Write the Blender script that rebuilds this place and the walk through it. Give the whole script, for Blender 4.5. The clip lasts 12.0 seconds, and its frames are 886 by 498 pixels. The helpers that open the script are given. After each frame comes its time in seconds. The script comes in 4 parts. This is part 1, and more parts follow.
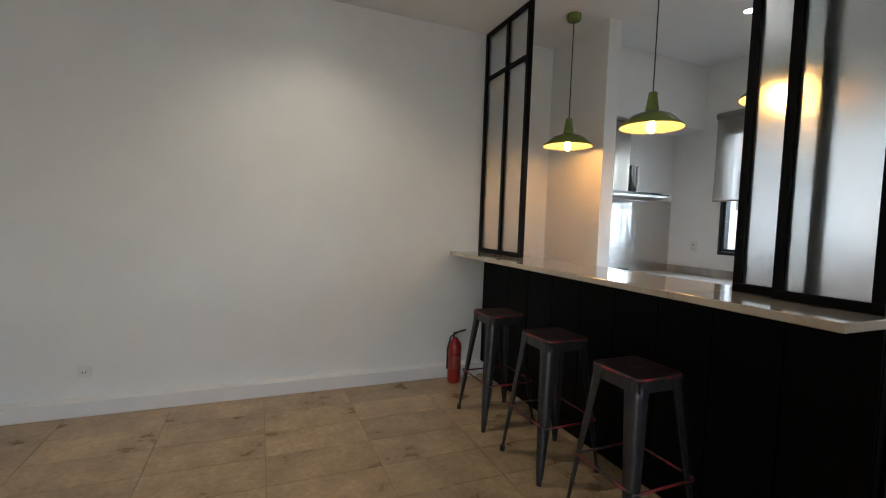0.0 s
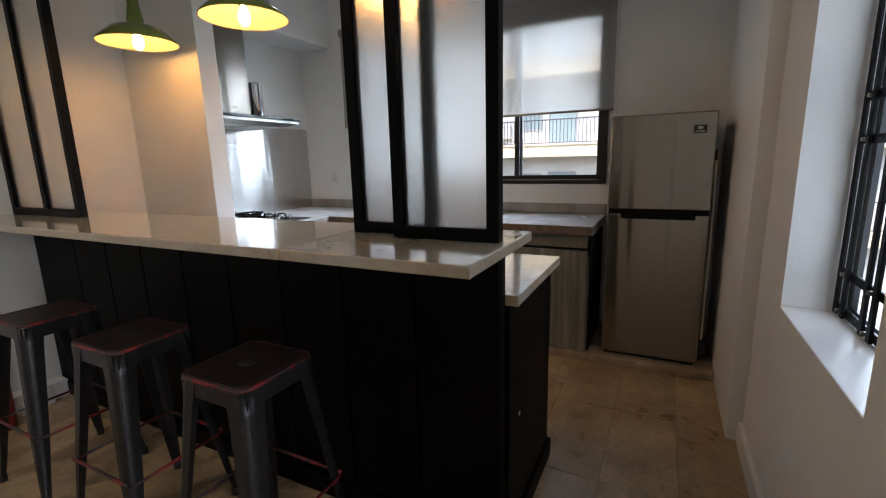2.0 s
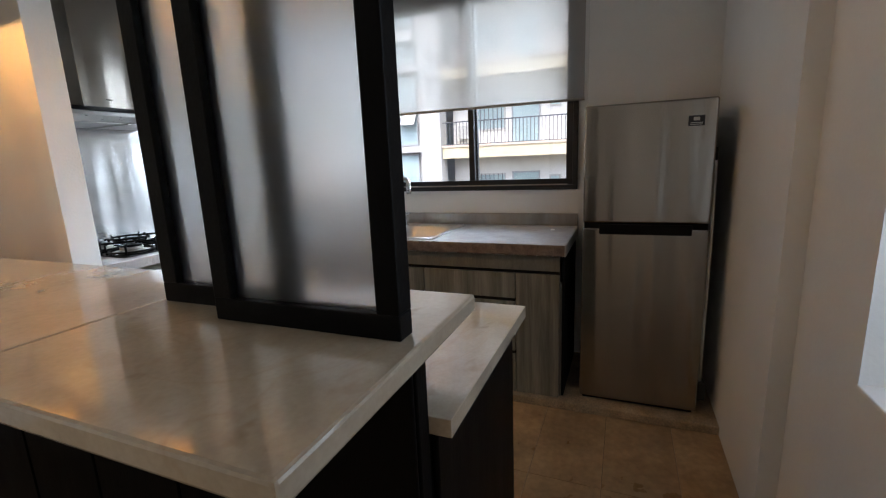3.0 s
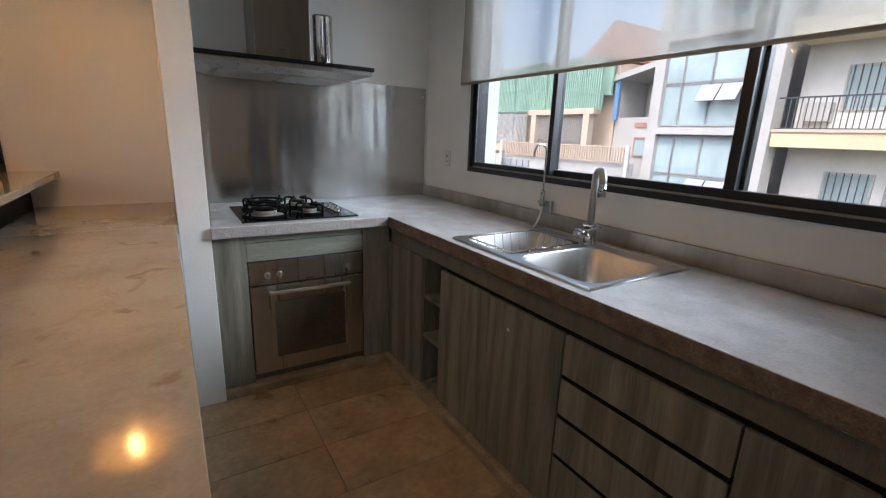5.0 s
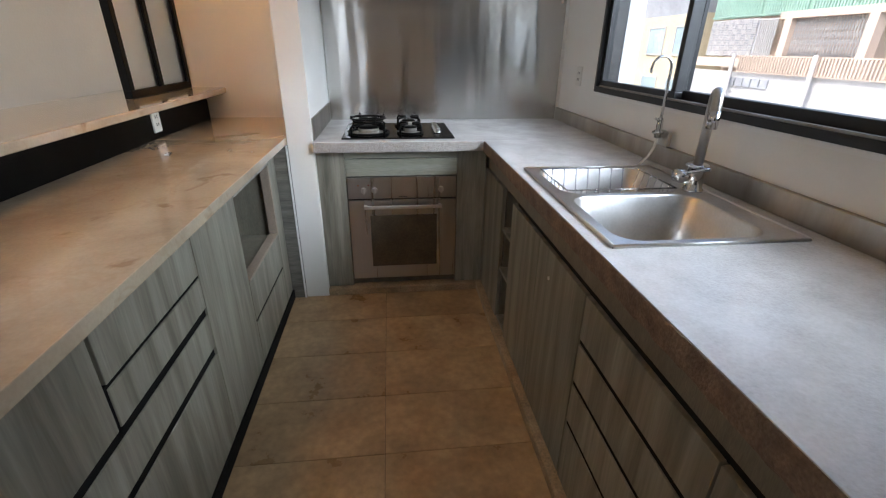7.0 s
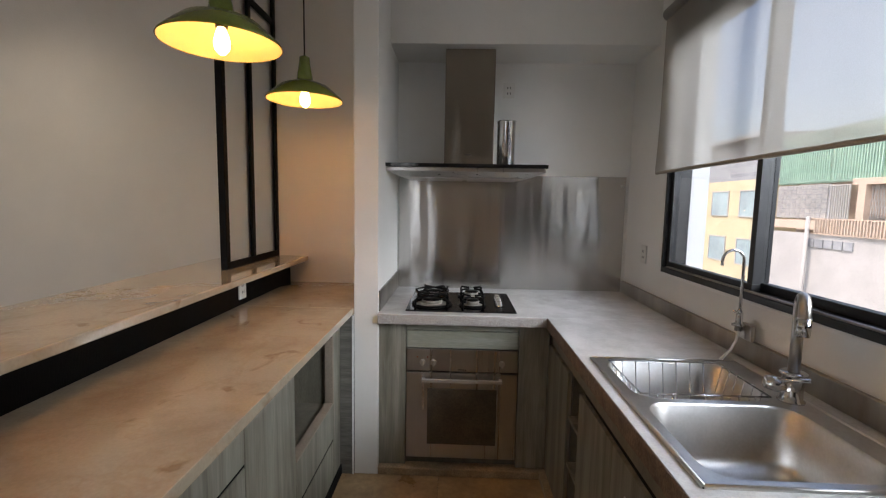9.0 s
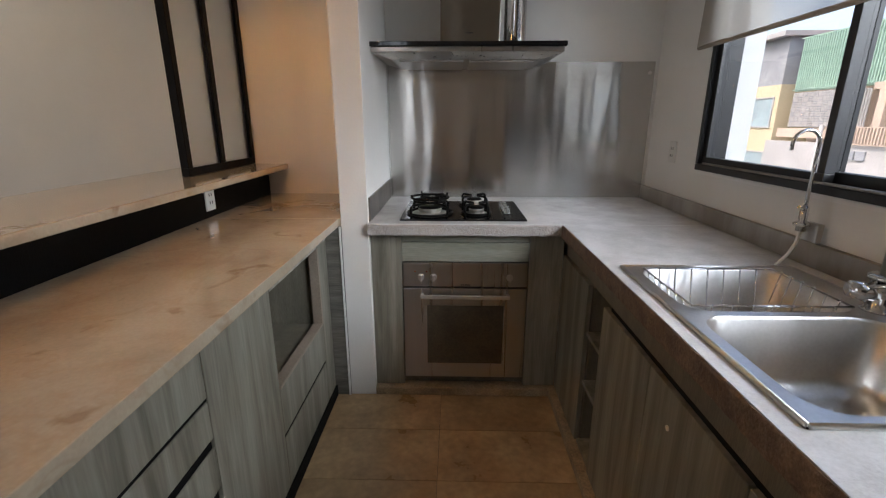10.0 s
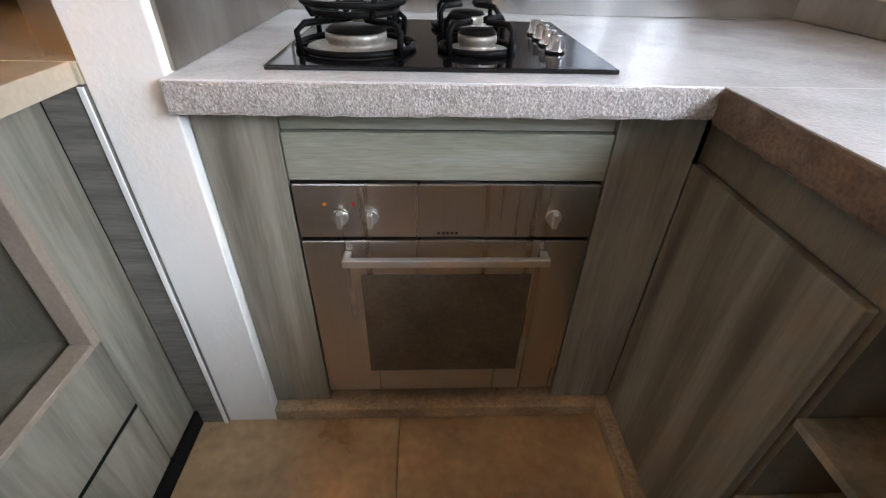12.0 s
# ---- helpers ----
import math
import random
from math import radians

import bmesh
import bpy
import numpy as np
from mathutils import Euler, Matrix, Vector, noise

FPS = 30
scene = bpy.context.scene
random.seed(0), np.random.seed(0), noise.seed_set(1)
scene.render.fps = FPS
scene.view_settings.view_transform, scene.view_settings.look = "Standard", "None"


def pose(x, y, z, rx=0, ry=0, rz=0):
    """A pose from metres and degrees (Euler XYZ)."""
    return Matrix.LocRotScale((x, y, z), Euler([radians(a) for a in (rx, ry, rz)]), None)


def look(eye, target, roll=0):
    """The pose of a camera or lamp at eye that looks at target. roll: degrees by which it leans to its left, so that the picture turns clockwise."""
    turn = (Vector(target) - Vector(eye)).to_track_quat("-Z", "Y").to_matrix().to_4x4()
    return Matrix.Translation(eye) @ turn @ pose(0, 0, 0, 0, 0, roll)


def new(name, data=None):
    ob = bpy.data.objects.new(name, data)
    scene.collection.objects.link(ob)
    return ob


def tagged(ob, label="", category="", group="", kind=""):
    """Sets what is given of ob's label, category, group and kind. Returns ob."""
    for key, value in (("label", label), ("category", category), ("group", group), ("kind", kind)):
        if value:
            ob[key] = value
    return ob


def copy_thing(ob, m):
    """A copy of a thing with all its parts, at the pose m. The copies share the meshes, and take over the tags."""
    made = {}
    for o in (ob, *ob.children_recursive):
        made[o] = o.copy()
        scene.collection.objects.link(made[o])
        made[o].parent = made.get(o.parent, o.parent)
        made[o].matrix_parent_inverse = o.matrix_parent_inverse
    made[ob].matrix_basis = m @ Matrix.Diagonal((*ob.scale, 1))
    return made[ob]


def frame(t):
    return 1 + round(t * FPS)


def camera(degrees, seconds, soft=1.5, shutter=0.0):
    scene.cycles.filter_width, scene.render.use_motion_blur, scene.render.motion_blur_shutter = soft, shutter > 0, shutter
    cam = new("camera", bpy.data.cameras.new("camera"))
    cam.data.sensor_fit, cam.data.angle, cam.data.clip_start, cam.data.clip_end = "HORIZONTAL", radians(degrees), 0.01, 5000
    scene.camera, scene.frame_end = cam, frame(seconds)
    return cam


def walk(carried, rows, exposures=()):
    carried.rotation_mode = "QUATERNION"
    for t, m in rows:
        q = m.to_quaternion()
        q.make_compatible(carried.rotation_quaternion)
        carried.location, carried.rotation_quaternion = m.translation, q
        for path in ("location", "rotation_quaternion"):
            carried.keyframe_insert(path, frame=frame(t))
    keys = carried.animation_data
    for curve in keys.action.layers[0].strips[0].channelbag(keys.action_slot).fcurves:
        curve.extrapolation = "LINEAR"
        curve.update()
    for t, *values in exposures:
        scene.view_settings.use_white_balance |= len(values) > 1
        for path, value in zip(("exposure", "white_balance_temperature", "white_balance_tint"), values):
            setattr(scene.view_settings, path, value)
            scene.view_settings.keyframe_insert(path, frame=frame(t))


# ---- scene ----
cam = camera(89.9, 12.0, soft=1.2)
PATH = [
    (0, (-3.163, -2.922, 1.36), (-2.395, -1.079, 1.242), 2.0),
    (0.5, (-3.158, -2.836, 1.376), (-1.958, -1.246, 1.197), 0.8),
    (1, (-3.006, -2.787, 1.357), (-1.541, -1.453, 1.083), -0.1),
    (1.5, (-2.725, -2.695, 1.346), (-1.094, -1.592, 0.995), -0.8),
    (2, (-2.461, -2.57, 1.338), (-0.706, -1.693, 0.948), -1.5),
    (2.5, (-2.183, -2.463, 1.359), (-0.353, -1.76, 0.961), -2.6),
    (2.7, (-2.045, -2.451, 1.349), (-0.212, -1.752, 0.956), -2.6),
    (4.3, (-0.882, -2.425, 1.39), (0.463, -1.006, 0.969), 0.6),
    (4.5, (-0.794, -2.402, 1.372), (0.461, -0.902, 0.953), 1.0),
    (5, (-0.591, -2.298, 1.355), (0.432, -0.652, 0.86), 2.1),
    (5.5, (-0.391, -2.203, 1.356), (0.303, -0.432, 0.737), 2.1),
    (6, (-0.25, -2.228, 1.345), (0.119, -0.415, 0.585), 1.4),
    (6.5, (-0.109, -2.331, 1.345), (0.072, -0.54, 0.472), 0.8),
    (7, (-0.051, -2.377, 1.352), (0.162, -0.569, 0.524), 0.7),
    (7.5, (-0.041, -2.344, 1.423), (0.172, -0.445, 0.833), 0.6),
    (7.7, (-0.052, -2.342, 1.447), (0.145, -0.41, 0.97), 0.7),
    (9.3, (-0.04, -2.3, 1.484), (-0.123, -0.311, 1.283), 1.0),
    (9.5, (-0.041, -2.255, 1.447), (-0.115, -0.279, 1.146), 0.7),
    (10, (-0.057, -2.021, 1.353), (-0.104, -0.099, 0.802), -0.0),
    (10.5, (-0.074, -1.703, 1.271), (-0.091, 0.143, 0.5), 0.0),
    (11, (0.009, -1.317, 1.187), (0.0, 0.441, 0.233), 0.3),
    (11.5, (-0.011, -1.01, 1.106), (0.043, 0.672, 0.026), 1.2),
    (12, (-0.047, -0.769, 1.095), (0.038, 0.861, -0.061), 1.6),
]
EXPOSURE = [(0, 2.0, 5950, 8), (1.0, 1.82, 6400, 11), (2.0, 1.9, 5950, 11), (2.5, 1.92, 5950, 11), (4.5, 1.52, 6200, 12), (5.5, 1.58, 6200, 12),
            (6.5, 1.97, 6450, 13), (7.0, 1.94, 6250, 12), (7.5, 1.52, 6100, 12), (9.5, 1.5, 6900, 16), (10.0, 1.48, 6700, 15), (10.5, 1.7, 6650, 16), (11.0, 1.97, 6550, 15), (11.5, 2.08, 6450, 15), (12, 2.33, 6450, 16)]
walk(cam, [(t, look(eye, target, roll)) for t, eye, target, roll in PATH], EXPOSURE)

# ---- world, sun, large lights ----
world = bpy.data.worlds.new("sky")
world.use_nodes = True
scene.world = world
sky = world.node_tree.nodes.new("ShaderNodeTexSky")
sky.sky_type, sky.sun_disc = "NISHITA", False
sky.sun_elevation, sky.sun_rotation = radians(52), radians(255)
sky.air_density, sky.dust_density, sky.ozone_density = 1.0, 4.0, 1.0
back = world.node_tree.nodes["Background"]
back.inputs[1].default_value = 0.15
world.node_tree.links.new(sky.outputs[0], back.inputs[0])

sun = new("sun", bpy.data.lights.new("sun", "SUN"))
sun.data.energy, sun.data.angle, sun.data.color = 0.6, radians(12), (1, 0.97, 0.93)
sun.matrix_world = look((-10, -3, 14), (0, 0, 0))


# Added area lamps that stand in for sky light; none is a real fitting.
def daylight_panel(x, y, z, tx, ty, tz, w, h, power, colour):
    ob = new("daylight_panel", bpy.data.lights.new("daylight_panel", "AREA"))
    ob.data.shape, ob.data.size, ob.data.size_y = "RECTANGLE", w, h
    ob.data.energy, ob.data.color = power, colour
    ob.matrix_world = look((x, y, z), (tx, ty, tz))


# panel in the unseen south opening
daylight_panel(-4.2, -5.25, 1.6, -4.2, 0, 1.5, 1.9, 1.5, 6.8, (1, 0.97, 0.92))
# panel behind the grille of window_2
daylight_panel(-0.95, -3.19, 1.6, -0.95, 0, 1.5, 0.7, 1.5, 1.7, (0.85, 0.93, 1))
# made-up panel outside, out of view, boosting daylight through the kitchen window
daylight_panel(4.6, -3.7, 3.6, 0.9, -1.0, 1.3, 3.4, 3.2, 158, (0.8, 0.91, 1))


def downlight_beam(x, y, power, spread, colour):
    ob = new("downlight_beam", bpy.data.lights.new("downlight_beam", "SPOT"))
    ob.data.energy, ob.data.color, ob.data.shadow_soft_size = power, colour, 0.03
    ob.data.spot_size, ob.data.spot_blend = radians(spread), 1.0
    ob.matrix_world = look((x, y, 3.035), (x, y + 0.001, 0))


downlight_beam(-2.82, -0.15, 12, 140, (1, 0.86, 0.66))
downlight_beam(0.27, -0.58, 2.5, 110, (1, 0.74, 0.45))

# ---- materials ----
def shader(name):
    m = bpy.data.materials.new(name)
    m.use_nodes = True
    t = m.node_tree
    return m, t, t.nodes["Principled BSDF"]


def plain(name, col, rough=0.5, metal=0.0, vary=0.12, size=6.0, bump=0.15, grain=120.0, stretch=(1, 1, 1), dark=None, spread=(0.35, 0.7), by_object=0.0, coat=0.0):
    """A surface with stains at one scale and grain at another; stretch draws both out along an axis."""
    m, t, b = shader(name)
    n, l = t.nodes.new, t.links.new
    co = n("ShaderNodeTexCoord")
    mp = n("ShaderNodeMapping")
    mp.inputs["Scale"].default_value = stretch
    l(co.outputs["Object"], mp.inputs[0])
    src = mp.outputs[0]
    info = n("ShaderNodeObjectInfo")
    if by_object:
        add = n("ShaderNodeVectorMath")
        add.operation = "MULTIPLY_ADD"
        add.inputs[1].default_value = (1, 1, 1)
        sc = n("ShaderNodeMath")
        sc.operation, sc.inputs[1].default_value = "MULTIPLY", 40.0
        l(info.outputs["Random"], sc.inputs[0])
        l(src, add.inputs[0])
        l(sc.outputs[0], add.inputs[2])
        src = add.outputs[0]
    a, g = n("ShaderNodeTexNoise"), n("ShaderNodeTexNoise")
    a.inputs["Scale"].default_value, a.inputs["Detail"].default_value = size, 7
    a.inputs["Roughness"].default_value = 0.62
    g.inputs["Scale"].default_value, g.inputs["Detail"].default_value = grain, 3
    l(src, a.inputs["Vector"])
    l(src, g.inputs["Vector"])
    r = n("ShaderNodeValToRGB")
    lo = dark or tuple(c * (1 - vary) for c in col)
    hi = col if dark else tuple(min(1, c * (1 + vary)) for c in col)
    r.color_ramp.elements[0].position, r.color_ramp.elements[1].position = spread
    r.color_ramp.elements[0].color, r.color_ramp.elements[1].color = (*lo, 1), (*hi, 1)
    l(a.outputs[0], r.inputs[0])
    out = r.outputs[0]
    mix = n("ShaderNodeMix")
    mix.data_type, mix.blend_type = "RGBA", "OVERLAY"
    mix.inputs[0].default_value = min(1, vary * 2)
    l(out, mix.inputs[6])
    l(g.outputs[0], mix.inputs[7])
    out = mix.outputs[2]
    if by_object:
        hs = n("ShaderNodeHueSaturation")
        mr = n("ShaderNodeMapRange")
        mr.inputs[3].default_value, mr.inputs[4].default_value = 1 - by_object, 1 + by_object
        l(info.outputs["Random"], mr.inputs[0])
        l(mr.outputs[0], hs.inputs["Value"])
        l(out, hs.inputs["Color"])
        out = hs.outputs[0]
    l(out, b.inputs["Base Color"])
    b.inputs["Metallic"].default_value = metal
    b.inputs["Coat Weight"].default_value = coat
    b.inputs["Specular IOR Level"].default_value = 0.1 if max(col) < 0.01 and rough > 0.3 else 0.5
    rr = n("ShaderNodeMapRange")
    dr = 0.025 if metal > 0.5 or rough < 0.3 else 0.1
    rr.inputs[3].default_value, rr.inputs[4].default_value = max(0.02, rough - dr), min(1, rough + dr)
    l(a.outputs[0], rr.inputs[0])
    l(rr.outputs[0], b.inputs["Roughness"])
    if bump:
        bp = n("ShaderNodeBump")
        bp.inputs["Strength"].default_value, bp.inputs["Distance"].default_value = bump, 0.004
        l(g.outputs[0], bp.inputs["Height"])
        l(bp.outputs[0], b.inputs["Normal"])
    return m


def glassy(name, col, rough, weight=1.0):
    m, t, b = shader(name)
    b.inputs["Base Color"].default_value = (*col, 1)
    b.inputs["Roughness"].default_value = rough
    b.inputs["Transmission Weight"].default_value = weight
    b.inputs["IOR"].default_value = 1.3
    return m


def glowing(name, col, strength):
    m, t, b = shader(name)
    b.inputs["Base Color"].default_value = (*col, 1)
    b.inputs["Emission Color"].default_value = (*col, 1)
    b.inputs["Emission Strength"].default_value = strength
    return m


PAINT = plain("wall_paint", (0.77, 0.76, 0.73), 0.75, vary=0.03, size=2.0, bump=0.25, grain=90)
CEIL = plain("ceiling_paint", (0.8, 0.8, 0.78), 0.85, vary=0.02, size=1.5, bump=0.1)
TRIM = plain("trim_paint", (0.8, 0.79, 0.77), 0.4, vary=0.03, size=5, bump=0.05)
TILE = plain("stone_tile", (0.48, 0.335, 0.185), 0.3, vary=0.17, size=4.0, bump=0.2, grain=34, dark=(0.27, 0.18, 0.098), spread=(0.3, 0.66), by_object=0.1)
GROUT = plain("grout", (0.22, 0.16, 0.1), 0.9, vary=0.2)
KERB = plain("kerb_tile", (0.33, 0.25, 0.16), 0.5, vary=0.3, size=9)
MARBLE = plain("cream_marble", (0.5, 0.425, 0.32), 0.1, vary=0.06, size=3.2, bump=0.0, dark=(0.37, 0.295, 0.215), spread=(0.28, 0.55), coat=0.6)
t = MARBLE.node_tree
pb_ = t.nodes["Principled BSDF"]
was = pb_.inputs["Base Color"].links[0].from_socket
vn, vr, vm, vc = t.nodes.new("ShaderNodeTexNoise"), t.nodes.new("ShaderNodeValToRGB"), t.nodes.new("ShaderNodeMix"), t.nodes.new("ShaderNodeTexCoord")
vn.inputs["Scale"].default_value, vn.inputs["Detail"].default_value, vn.inputs["Distortion"].default_value = 2.1, 8, 1.2
e0, e1 = vr.color_ramp.elements
e0.position, e0.color, e1.position, e1.color = 0.485, (0, 0, 0, 1), 0.515, (0, 0, 0, 1)
pk = vr.color_ramp.elements.new(0.5)
pk.color = (0.3, 0.3, 0.3, 1)
vm.data_type = "RGBA"
vm.inputs[7].default_value = (0.4, 0.29, 0.19, 1)
t.links.new(vc.outputs["Object"], vn.inputs["Vector"])
t.links.new(vn.outputs[0], vr.inputs[0])
t.links.new(vr.outputs[0], vm.inputs[0])
t.links.new(was, vm.inputs[6])
# small brown stains scattered over the marble
sn, sr, sm = t.nodes.new("ShaderNodeTexNoise"), t.nodes.new("ShaderNodeValToRGB"), t.nodes.new("ShaderNodeMix")
sn.inputs["Scale"].default_value, sn.inputs["Detail"].default_value, sn.inputs["Distortion"].default_value = 7.5, 3, 0.6
e0, e1 = sr.color_ramp.elements
e0.position, e0.color, e1.position, e1.color = 0.64, (0, 0, 0, 1), 0.72, (0.55, 0.55, 0.55, 1)
sm.data_type = "RGBA"
sm.inputs[7].default_value = (0.25, 0.15, 0.08, 1)
t.links.new(vc.outputs["Object"], sn.inputs["Vector"])
t.links.new(sn.outputs[0], sr.inputs[0])
t.links.new(sr.outputs[0], sm.inputs[0])
t.links.new(vm.outputs[2], sm.inputs[6])
t.links.new(sm.outputs[2], pb_.inputs["Base Color"])
pb_.inputs["Coat Roughness"].default_value = 0.09
CONC = plain("polished_concrete", (0.645, 0.648, 0.65), 0.24, vary=0.12, size=7, bump=0.3, grain=150, dark=(0.49, 0.488, 0.485), spread=(0.3, 0.62))
CONCEDGE = plain("rough_concrete", (0.52, 0.49, 0.465), 0.6, vary=0.22, size=170, bump=0.8, grain=260, dark=(0.27, 0.245, 0.225))
WOOD = plain("grey_green_laminate", (0.268, 0.256, 0.209), 0.45, vary=0.13, size=3.6, bump=0.08, grain=30, stretch=(4.5, 4.5, 0.3), dark=(0.125, 0.115, 0.088), spread=(0.36, 0.62), by_object=0.06)
WOODH = plain("grey_green_laminate_flat", (0.28, 0.28, 0.235), 0.5, vary=0.2, size=5, bump=0.12, grain=40, stretch=(0.5, 4.5, 7), dark=(0.22, 0.22, 0.17), by_object=0.05)
WOOD.node_tree.nodes["Noise Texture"].inputs["Distortion"].default_value = 0.5
WOODH.node_tree.nodes["Noise Texture"].inputs["Distortion"].default_value = 0.5
PLANK = plain("weathered_grey_plank", (0.2, 0.19, 0.165), 0.55, vary=0.2, size=5, bump=0.15, grain=40, stretch=(0.5, 4.5, 7), dark=(0.1, 0.094, 0.08))
WOODIN = plain("cabinet_inside", (0.16, 0.145, 0.11), 0.6, vary=0.2, stretch=(3, 3, 0.4))
BLACK = plain("black_stained_panel", (0.0016, 0.0014, 0.0014), 0.5, vary=0.3, size=6, bump=0.15, stretch=(3, 3, 0.4))
IRON = plain("black_painted_steel", (0.005, 0.0048, 0.0048), 0.45, vary=0.25, bump=0.1)
ALU = plain("black_aluminium", (0.009, 0.0095, 0.011), 0.42, vary=0.2, bump=0.03)
# near-black that paints in the shade of slots, gaps and recesses
DARK = plain("gap_shade", (0.008, 0.008, 0.008), 0.8, vary=0.2)
STEEL = plain("brushed_steel", (0.5, 0.48, 0.45), 0.28, metal=1, vary=0.03, size=3, bump=0.02, grain=30, stretch=(12, 12, 0.25))
SHEET = plain("steel_splash", (0.62, 0.605, 0.585), 0.2, metal=1, vary=0.06, size=1.3, bump=1.0, grain=2.3, stretch=(2, 2, 0.2))
FRIDGE = plain("fridge_steel", (0.31, 0.277, 0.236), 0.2, metal=1, vary=0.003, size=3, bump=0.9, grain=2.0, stretch=(2, 2, 0.15))
for wavy, depth in ((SHEET, 0.02), (FRIDGE, 0.035)):
    wavy.node_tree.nodes["Bump"].inputs["Distance"].default_value = depth
    wavy.node_tree.nodes["Noise Texture.001"].inputs["Detail"].default_value = 1.6
for brushed in (STEEL, SHEET, FRIDGE):
    tr_ = brushed.node_tree
    tg = tr_.nodes.new("ShaderNodeTangent")
    tg.direction_type, tg.axis = "RADIAL", "Z"
    pr = tr_.nodes["Principled BSDF"]
    pr.inputs["Anisotropic"].default_value, pr.inputs["Anisotropic Rotation"].default_value = 0.75, 0.25
    tr_.links.new(tg.outputs[0], pr.inputs["Tangent"])
UPST = plain("dull_steel", (0.46, 0.42, 0.375), 0.34, metal=1, vary=0.15, size=5, bump=0.5, grain=6, dark=(0.27, 0.235, 0.2), stretch=(1, 1, 0.25))
PALE = plain("pale_aluminium", (0.34, 0.32, 0.29), 0.45, metal=0.7, vary=0.12, size=30)
SATIN = plain("satin_metal", (0.72, 0.7, 0.67), 0.35, metal=0.9, vary=0.05, bump=0.02)
SINK = plain("sink_steel", (0.6, 0.59, 0.57), 0.34, metal=1, vary=0.08, size=10, bump=0.05)
CHROME = plain("chrome", (0.7, 0.7, 0.7), 0.1, metal=1, vary=0.04, bump=0)
BGLASS = plain("black_glass", (0.006, 0.006, 0.007), 0.06, vary=0.1, bump=0)
OVGLASS = plain("dark_oven_glass", (0.085, 0.066, 0.045), 0.22, vary=0.2, size=9, bump=0)
FROST = glassy("frosted_glass", (0.97, 0.99, 0.99), 0.42)
PANE = glassy("clear_glass", (1, 1, 1), 0.0)
GREEN = plain("green_enamel", (0.14, 0.19, 0.03), 0.25, vary=0.1, bump=0, coat=0.3)
CREAM = plain("cream_enamel", (0.85, 0.68, 0.42), 0.4, vary=0.03, bump=0)
BULB = glowing("warm_bulb", (1, 0.5, 0.14), 24)
SPOT = glowing("downlight_glow", (1, 0.95, 0.85), 20)
GUN = plain("gunmetal_paint", (0.055, 0.054, 0.056), 0.38, metal=0.75, vary=0.2, size=14, bump=0.08)
SEAT = plain("worn_dark_seat", (0.055, 0.03, 0.028), 0.4, metal=0.4, vary=0.4, size=12, dark=(0.02, 0.016, 0.016))
REDEDGE = plain("worn_red_edge", (0.26, 0.018, 0.02), 0.45, vary=0.3, size=14, dark=(0.035, 0.02, 0.02), spread=(0.46, 0.58))
RED = plain("red_enamel", (0.3, 0.02, 0.015), 0.3, vary=0.12, bump=0)
RUBBER = plain("black_rubber", (0.015, 0.015, 0.015), 0.6, vary=0.2)
PLASTIC = plain("white_plastic", (0.7, 0.69, 0.65), 0.4, vary=0.03, bump=0)
STICK = plain("dark_sticker", (0.012, 0.013, 0.02), 0.3, vary=0.1, bump=0)
INK = plain("pale_ink", (0.6, 0.6, 0.6), 0.5, vary=0.02, bump=0)
DKINK = plain("dark_ink", (0.03, 0.03, 0.03), 0.5, vary=0.02, bump=0)
# outside
OWHITE = plain("white_render", (0.42, 0.42, 0.415), 0.85, vary=0.1, size=1.0, grain=20)
# white render made lighter to offset the shade under the balconies
OPALE = plain("lifted_white_render", (0.62, 0.62, 0.61), 0.85, vary=0.08, size=1.0, grain=20)
OYELLOW = plain("yellow_render", (0.56, 0.49, 0.33), 0.85, vary=0.1, size=1.0, grain=20)
OPEACH = plain("peach_render", (0.52, 0.42, 0.34), 0.85, vary=0.1, size=1.0, grain=20)
OGREEN = plain("green_fence", (0.3, 0.46, 0.38), 0.7, vary=0.12, size=2)
OGREY = plain("grey_wall", (0.3, 0.32, 0.34), 0.85, vary=0.15, size=1.0, grain=20)
OGLASS = plain("far_glass", (0.34, 0.44, 0.47), 0.2, vary=0.2, size=0.7, bump=0)
OROOF = plain("red_roof", (0.4, 0.22, 0.17), 0.85, vary=0.2, size=3)
ORAIL = plain("dark_rail", (0.06, 0.065, 0.08), 0.6, vary=0.1)
OBLUE = plain("blue_sheet", (0.14, 0.28, 0.5), 0.7, vary=0.1)
OGROUND = plain("street_asphalt", (0.07, 0.07, 0.07), 0.9, vary=0.25, size=1.2)

m, t, b = shader("blind_cloth")
co, wv = t.nodes.new("ShaderNodeTexCoord"), t.nodes.new("ShaderNodeTexNoise")
wv.inputs["Scale"].default_value = 300
t.links.new(co.outputs["Object"], wv.inputs["Vector"])
tr, di, tl = t.nodes.new("ShaderNodeBsdfTransparent"), t.nodes.new("ShaderNodeBsdfDiffuse"), t.nodes.new("ShaderNodeBsdfTranslucent")
di.inputs[0].default_value, tl.inputs[0].default_value = (0.46, 0.42, 0.37, 1), (0.42, 0.39, 0.35, 1)
m1, m2 = t.nodes.new("ShaderNodeMixShader"), t.nodes.new("ShaderNodeMixShader")
rg = t.nodes.new("ShaderNodeMapRange")
rg.inputs[3].default_value, rg.inputs[4].default_value = 0.66, 0.8
t.links.new(wv.outputs[0], rg.inputs[0])
m1.inputs[0].default_value = 0.45
t.links.new(di.outputs[0], m1.inputs[1])
t.links.new(tl.outputs[0], m1.inputs[2])
t.links.new(rg.outputs[0], m2.inputs[0])
